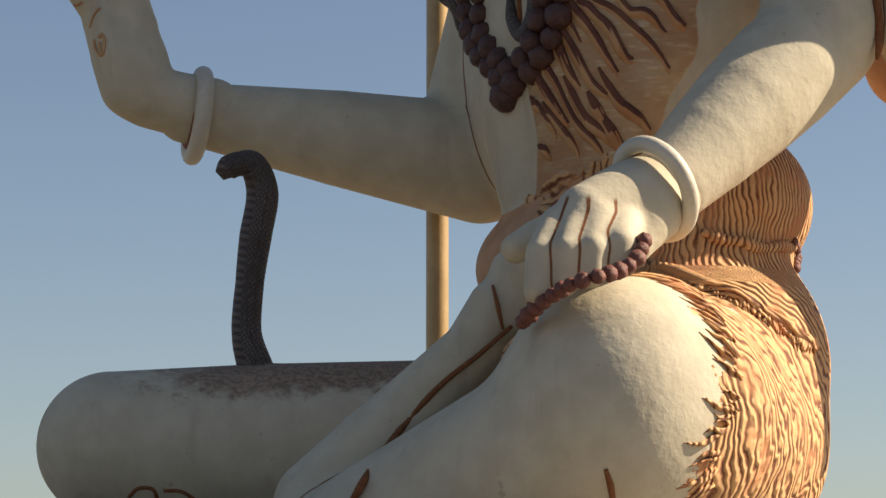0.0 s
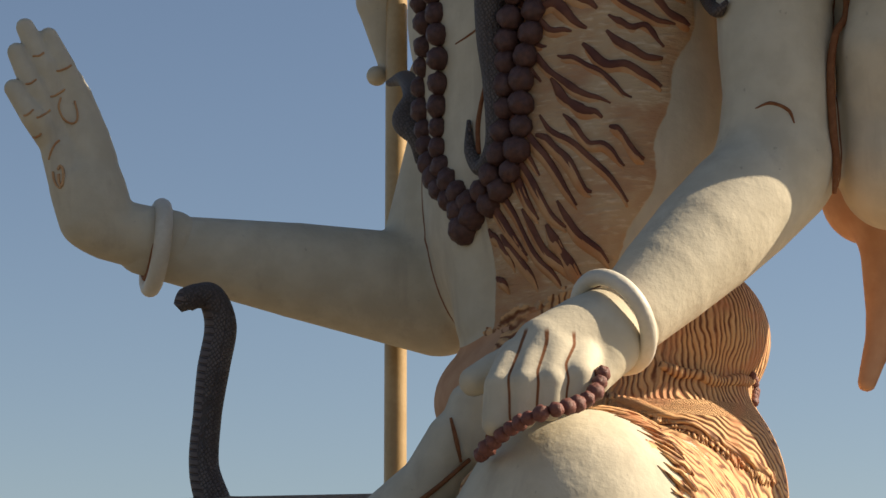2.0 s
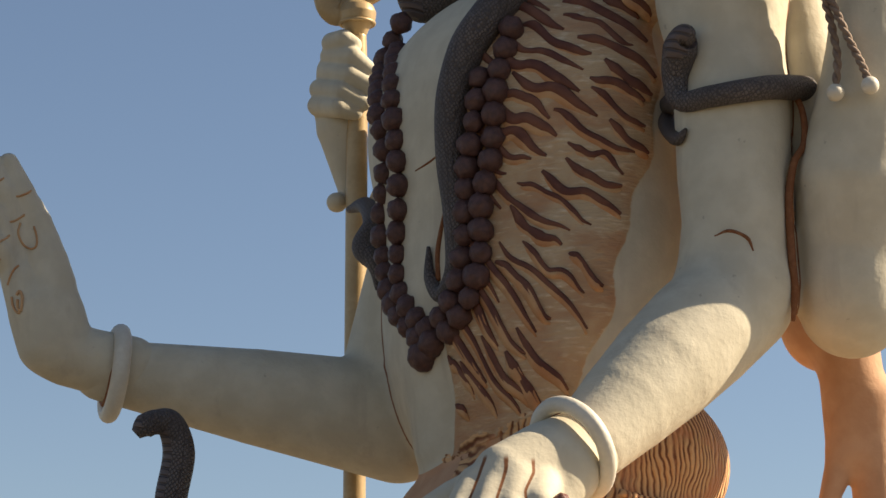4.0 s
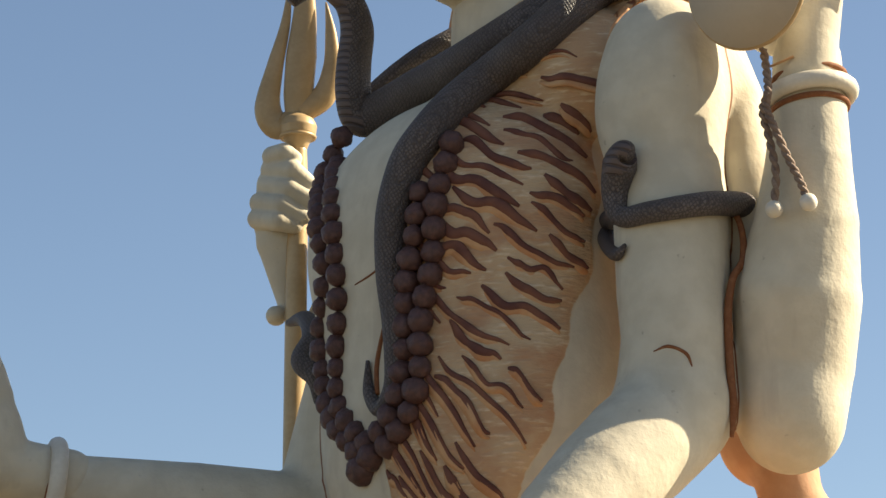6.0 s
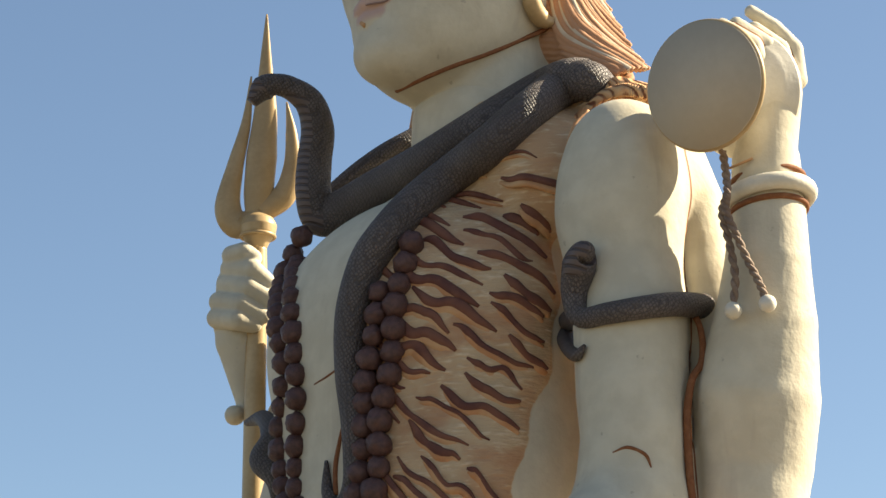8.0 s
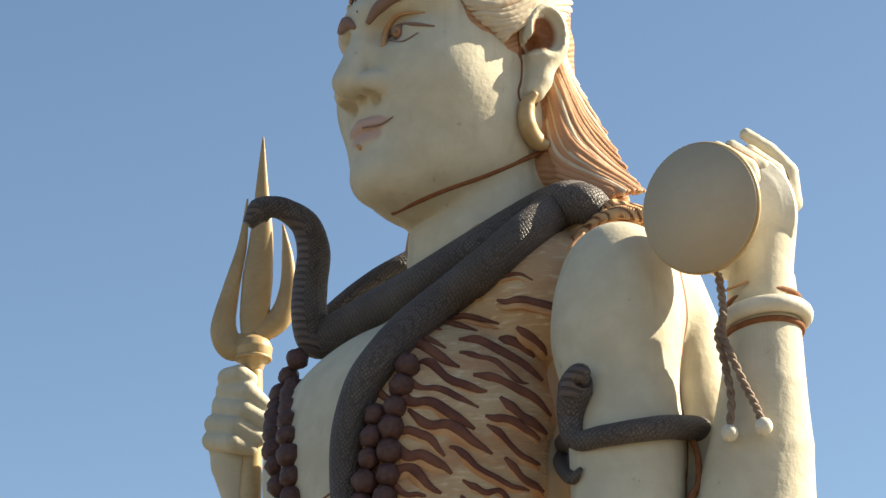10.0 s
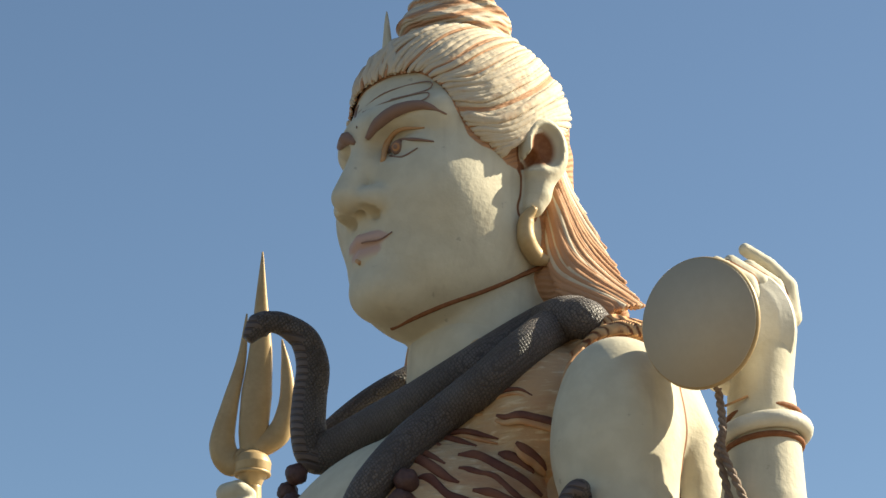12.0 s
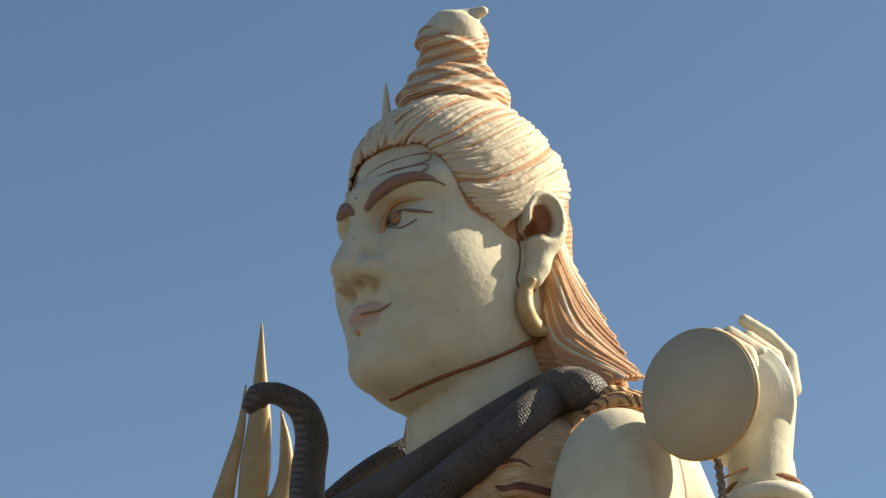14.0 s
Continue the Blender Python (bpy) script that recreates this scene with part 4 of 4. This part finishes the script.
    for at, way, r in (((5.09, 39.02, 14.98), (-0.10, 0.12, 0.98), 0.535), ((5.09, 39.05, 14.53), (-0.10, 0.12, 0.98), 0.565), ((0.78, 37.40, 7.66), (-0.66, -0.55, -0.42), 0.56), ((-6.55, 44.00, 9.96), (-0.95, -0.30, 0.10), 0.515)):
        v, f = ring(at, way, r, 0.045, 40)
        pile.take(v, f, line=1)
    dab([(-1.28, 38.73, 5.94), (-1.71, 38.58, 5.55), (-2.28, 38.50, 5.08), (-2.82, 38.41, 4.46), (-3.18, 37.27, 3.75), (-3.35, 37.25, 3.45)], [0.03, 0.035, 0.04, 0.05, 0.06, 0.05], line=1)
    dab([(-1.54, 38.68, 6.51), (-1.46, 38.61, 6.19), (-1.40, 38.68, 5.90)], [0.02, 0.035, 0.02], line=1)
    dab([(-0.36, 42.45, 17.69), (-0.02, 42.08, 17.72), (0.52, 41.85, 17.88), (1.15, 41.87, 18.13), (1.70, 42.02, 18.44), (2.09, 42.11, 18.65)], 0.04, line=1)
    look_way = Vector((-0.45, -0.85, -0.25)).normalized()
    for r, sink, key in ((0.135, 0.07, "brown"), (0.09, 0.012, "rust"), (0.055, -0.03, "brown")):
        v, f = ball(Vector((-0.29, 41.54, 20.47)) - look_way * sink, r, 14, 10)
        pile.take(v, f, **{key: 1})


statue_body()
statue_hands()
statue_head()
statue_hair()
painted_lines()
statue = new("statue", pile.mesh("statue"))
statue.data.materials.append(STATUE)
tagged(statue, "giant cream-painted seated statue with tiger skin and swept hair", "statue")


# ---------------- things on and round the statue ----------------
def trident():
    t = empty("trident")
    tagged(t, "gold-painted trident on a tall shaft in the fist", "trident")
    y = (0, 1, 0)
    piece("prong", [tube([(-2.70, 46.50, 20.67), (-2.70, 46.50, 19.81), (-2.69, 46.50, 18.85), (-2.74, 46.50, 18.01), (-2.78, 46.50, 17.29), (-2.77, 46.50, 16.69)], [0.015, 0.1, 0.2, 0.27, 0.26, 0.2], 12, 0.4, 8, y)], GOLD, t)
    piece("prong", [tube([(-2.95, 46.50, 19.49), (-3.02, 46.50, 18.64), (-3.20, 46.50, 17.80), (-3.31, 46.50, 17.08), (-3.14, 46.50, 16.75), (-2.80, 46.50, 16.82)], [0.015, 0.085, 0.15, 0.23, 0.26, 0.22], 12, 0.45, 8, y)], GOLD, t)
    piece("prong", [tube([(-2.32, 46.50, 19.01), (-2.23, 46.50, 18.43), (-2.21, 46.50, 17.81), (-2.35, 46.50, 17.27), (-2.76, 46.50, 16.98)], [0.015, 0.1, 0.15, 0.22, 0.22], 12, 0.45, 8, y)], GOLD, t)
    piece("collar", [tube([(-2.79, 46.50, 16.96), (-2.79, 46.50, 16.85), (-2.78, 46.50, 16.71), (-2.78, 46.50, 16.57), (-2.78, 46.50, 16.44), (-2.77, 46.50, 16.30)], [0.12, 0.27, 0.33, 0.31, 0.22, 0.15], 24)], GOLD, t, "gold bulb under the prongs")
    piece("collar_ring", [ring((-2.78, 46.50, 16.53), (0, 0, 1), 0.29, 0.035)], GOLD, t)
    top, foot = Vector((-2.77, 46.50, 16.36)), Vector((-2.77, 46.50, 13.35))
    end = foot + (foot - top) * ((2.5 - foot.z) / (foot.z - top.z))
    piece("shaft", [tube([top, top.lerp(foot, 0.3), foot, end], [0.15, 0.18, 0.185, 0.19], 16, 1.0, 10)], GOLD, t, "long gold shaft")


def snake(label, body, radii, belly=None, start=0.0, n=10):
    """A sculpted serpent, one plain mesh; the belly scales face one way from a share of the length on."""
    ob = piece("snake_sculpture", [tube(body, radii, 20, 1.0, n)], SCALES)
    if belly:
        ob.data.materials.append(BELLY)
        way = Vector(belly).normalized()
        count = len(ob.data.polygons)
        for p in ob.data.polygons:
            if p.index > start * count and p.normal.dot(way) > 0.66:
                p.material_index = 1
    return tagged(ob, label, "sculpture")


def drum():
    d = empty("hand_drum")
    tagged(d, "round hourglass drum with pale drumhead held in the raised hand", "drum")
    c = Vector((4.10, 38.10, 16.15))
    ax = Vector((-0.58, -0.79, -0.17)).normalized()
    r = 0.94
    piece("drumhead", [tube([c, c - ax * 0.03], [r, r], 64, 1.0, 2)], DRUM, d, "plain pale drumhead")
    piece("rim", [ring(c - ax * 0.07, ax, r - 0.02, 0.055, 64)], GOLD, d, "gold-edged rim")
    body = [c - ax * q for q in (0.05, 0.25, 0.5, 0.75, 1.0, 1.2)]
    piece("drum_body", [tube(body, [0.97, 0.8, 0.5, 0.5, 0.8, 0.95], 40)], CREAM, d)
    piece("drumhead", [tube([c - ax * 1.2, c - ax * 1.24], [r, r], 48, 1.0, 2)], DRUM, d)
    for pts in ([(4.4, 38.6, 15.33), (4.43, 38.5, 14.93), (4.42, 38.35, 14.58), (4.35, 38.45, 14.33), (4.44, 38.5, 13.91), (4.51, 38.48, 13.4), (4.47, 38.5, 12.88)],
                [(4.42, 38.35, 14.58), (4.4, 38.38, 14.34), (4.52, 38.36, 13.99), (4.69, 38.38, 13.58), (4.84, 38.34, 13.23), (4.94, 38.32, 12.93)]):
        line = glide(pts, 10)
        strands = []
        for k in (0, math.pi):
            turn = [Vector((math.cos(i * 0.9 + k), math.sin(i * 0.9 + k), 0)) * 0.028 for i in range(len(line))]
            strands.append(tube([p + q for p, q in zip(line, turn)], 0.038, 8, 1.0, 2))
        cord = piece("cord", strands, ROPE, d, "brown twisted cord")
        piece("tassel_ball", [ball(pts[-1], 0.13)], CREAM, cord)


def bracelet(c, axis, r, thick, label):
    tagged(piece("bracelet", [ring(c, axis, r, thick, 56)], CREAM), label, "bracelet", "bracelets on the wrists")


def bead_string(name, paths, r, step, material, label, extra=(), kind="beads"):
    s = empty(name)
    tagged(s, label, kind)
    v, f = ball((0, 0, 0), 1.0, 20, 12)
    turn, rise = np.arctan2(v[:, 1], v[:, 0]), np.arcsin(np.clip(v[:, 2], -1, 1))
    v = v * (1 + 0.07 * np.sin(5 * turn + 2 * np.sin(3 * rise)) * np.cos(rise) + 0.03 * np.sin(9 * rise + turn))[:, None]
    me = mesh_of("bead", [(v, f)], material)
    rnd = random.Random(7)
    places = []
    for path in paths:
        line = glide(path, 24)
        gone = step
        for a, b in zip(line, line[1:]):
            gone += (b - a).length
            if gone >= step:
                places.append((b, r * rnd.uniform(0.88, 1.12)))
                gone = 0
    for p, q in [*places, *extra]:
        ob = new("bead", me)
        ob.parent = s
        ob.matrix_basis = Matrix.LocRotScale(p, Euler([rnd.uniform(0, 6) for _ in range(3)]), (q, q, q * 0.92))
    return s


trident()
drum()
bracelet((-6.45, 44.00, 9.94), (-0.95, -0.30, 0.10), 0.66, 0.14, "thick cream bracelet hanging loose on the blessing wrist")
bracelet((0.68, 37.20, 7.59), (-0.66, -0.55, -0.42), 0.64, 0.115, "thick cream bracelet on the wrist over the knee")
bracelet((5.11, 39.00, 14.74), (-0.10, 0.12, 0.98), 0.58, 0.13, "thick cream bracelet on the raised wrist below the drum")
ear = piece("earring", [tube([(1.93, 41.58, 19.45), (1.79, 41.67, 19.26), (1.79, 41.72, 18.94), (1.95, 41.92, 18.73), (2.14, 41.98, 18.68)], [0.05, 0.13, 0.15, 0.15, 0.08], 12)], GOLD)
tagged(ear, "gold crescent earring hanging from the long lobe", "earring")
snake("dark grey scaly serpent sculpture reared up on the lap", [(-5.25, 42.30, 5.66), (-5.41, 42.30, 6.26), (-5.37, 42.30, 7.04), (-5.29, 42.30, 7.73), (-5.19, 42.30, 8.38), (-5.31, 42.20, 8.80), (-5.52, 42.10, 8.83), (-5.68, 42.00, 8.75), (-5.81, 42.00, 8.63)],
      [0.28, 0.23, 0.22, 0.25, 0.25, 0.22, 0.19, 0.19, 0.09], (-0.85, -0.5, -0.1))
snake("grey scaly serpent sculpture draped round the neck, hood raised", [(-1.63, 45.00, 16.58), (-0.88, 45.00, 17.24), (-0.12, 45.00, 17.70), (1.24, 45.60, 18.54), (2.64, 44.40, 18.81), (2.80, 42.60, 17.99), (2.36, 41.20, 17.45), (2.03, 41.73, 17.50), (1.49, 41.81, 17.20), (0.86, 41.75, 16.76), (0.07, 42.31, 16.43), (-0.76, 43.60, 16.37), (-1.32, 44.20, 16.22), (-1.63, 44.30, 16.17), (-1.74, 44.20, 16.56), (-1.73, 44.20, 17.10), (-1.68, 44.10, 17.62), (-1.81, 44.00, 18.05), (-2.11, 43.90, 18.27), (-2.37, 43.80, 18.31), (-2.58, 43.80, 18.23), (-2.76, 43.80, 17.99)],
      [0.2, 0.22, 0.25, 0.3, 0.31, 0.31, 0.31, 0.31, 0.31, 0.31, 0.31, 0.32, 0.34, 0.31, 0.3, 0.29, 0.28, 0.25, 0.2, 0.18, 0.22, 0.10], (-0.8, -0.5, -0.4), 0.6)
snake("grey scaly serpent sculpture hanging down the chest", [(2.51, 42.60, 17.04), (2.84, 41.60, 17.20), (2.63, 41.00, 17.32), (2.23, 41.30, 17.32), (1.72, 40.86, 16.78), (1.10, 40.87, 16.22), (0.50, 41.45, 15.92), (-0.09, 41.28, 15.35), (-0.52, 41.13, 14.80), (-0.79, 41.19, 14.36), (-1.00, 41.25, 13.62), (-1.03, 41.31, 12.74), (-0.95, 41.26, 11.85), (-0.96, 41.29, 10.99), (-1.18, 41.56, 10.66), (-1.36, 41.76, 10.96), (-1.39, 41.82, 11.46)],
      [0.3, 0.32, 0.32, 0.32, 0.32, 0.32, 0.31, 0.31, 0.3, 0.3, 0.27, 0.24, 0.21, 0.17, 0.13, 0.1, 0.03])
snake("small scaly serpent sculpture coiled round the upper arm", [(4.63, 40.00, 13.25), (4.30, 39.93, 13.34), (3.71, 39.01, 13.12), (3.20, 38.78, 13.00), (2.72, 38.86, 12.94), (2.34, 39.21, 12.98), (2.27, 39.32, 13.35), (2.33, 39.14, 13.73), (2.40, 38.97, 13.87), (2.48, 38.90, 13.80)],
      [0.2, 0.2, 0.18, 0.17, 0.16, 0.15, 0.2, 0.26, 0.2, 0.08], (-0.3, -1, 0), 0.74)
snake("scaly tail end of an arm serpent sculpture", [(2.41, 39.09, 12.94), (2.27, 40.96, 13.43), (2.22, 40.91, 13.12), (2.27, 39.41, 12.47), (2.39, 39.13, 12.53)], [0.15, 0.16, 0.14, 0.1, 0.03])
snake("small dark serpent sculpture on the far upper arm", [(-2.85, 45.80, 13.05), (-2.53, 45.20, 12.96), (-2.36, 44.60, 12.49), (-2.50, 44.40, 12.07), (-2.30, 44.20, 11.74), (-2.27, 44.20, 11.32)], [0.06, 0.15, 0.2, 0.22, 0.17, 0.05])
bead_string("bead_necklace", [
    [(-1.90, 44.00, 15.76), (-2.19, 44.30, 15.18), (-2.24, 43.28, 14.11), (-2.12, 42.90, 13.17), (-2.18, 43.51, 12.22), (-2.04, 43.01, 11.06), (-1.78, 42.45, 10.44), (-1.47, 42.02, 10.03)],
    [(-1.95, 44.00, 15.28), (-2.00, 42.77, 14.24), (-1.88, 42.46, 12.87), (-1.89, 42.67, 11.66), (-1.84, 42.52, 10.91), (-1.53, 42.05, 10.35), (-1.22, 41.69, 10.05)],
    [(-0.10, 40.92, 14.68), (-0.33, 40.80, 13.75), (-0.41, 40.84, 12.70), (-0.57, 40.90, 11.93), (-0.59, 40.93, 11.08), (-0.79, 41.06, 10.42), (-1.13, 41.60, 10.02)],
    [(-0.58, 40.95, 13.90), (-0.70, 40.94, 13.08), (-0.80, 41.10, 12.33), (-0.84, 41.14, 11.30), (-1.01, 41.26, 10.55), (-1.31, 41.78, 10.18)]],
    0.195, 0.33, BEAD, "double string of large dark brown wooden-looking beads", [(Vector((-1.47, 42.07, 9.83)), 0.26), (Vector((-1.33, 41.84, 9.98)), 0.22)], "necklace")
bead_string("hand_beads", [[(0.52, 36.0, 6.74), (0.42, 35.72, 6.46), (0.22, 35.5, 6.29), (-0.07, 35.2, 6.17), (-0.35, 35.25, 6.1), (-0.6, 35.55, 6.01), (-0.86, 35.9, 5.87), (-1.1, 36.4, 5.7)]], 0.115, 0.19, BEAD_RED,
            "string of small reddish brown beads hanging from the fingers")
bead_string("belt_beads", [[(2.80, 41.64, 7.50), (2.88, 42.09, 7.38), (2.83, 41.71, 7.07)]], 0.08, 0.12, BEAD_RED, "short row of small red beads at the waist")
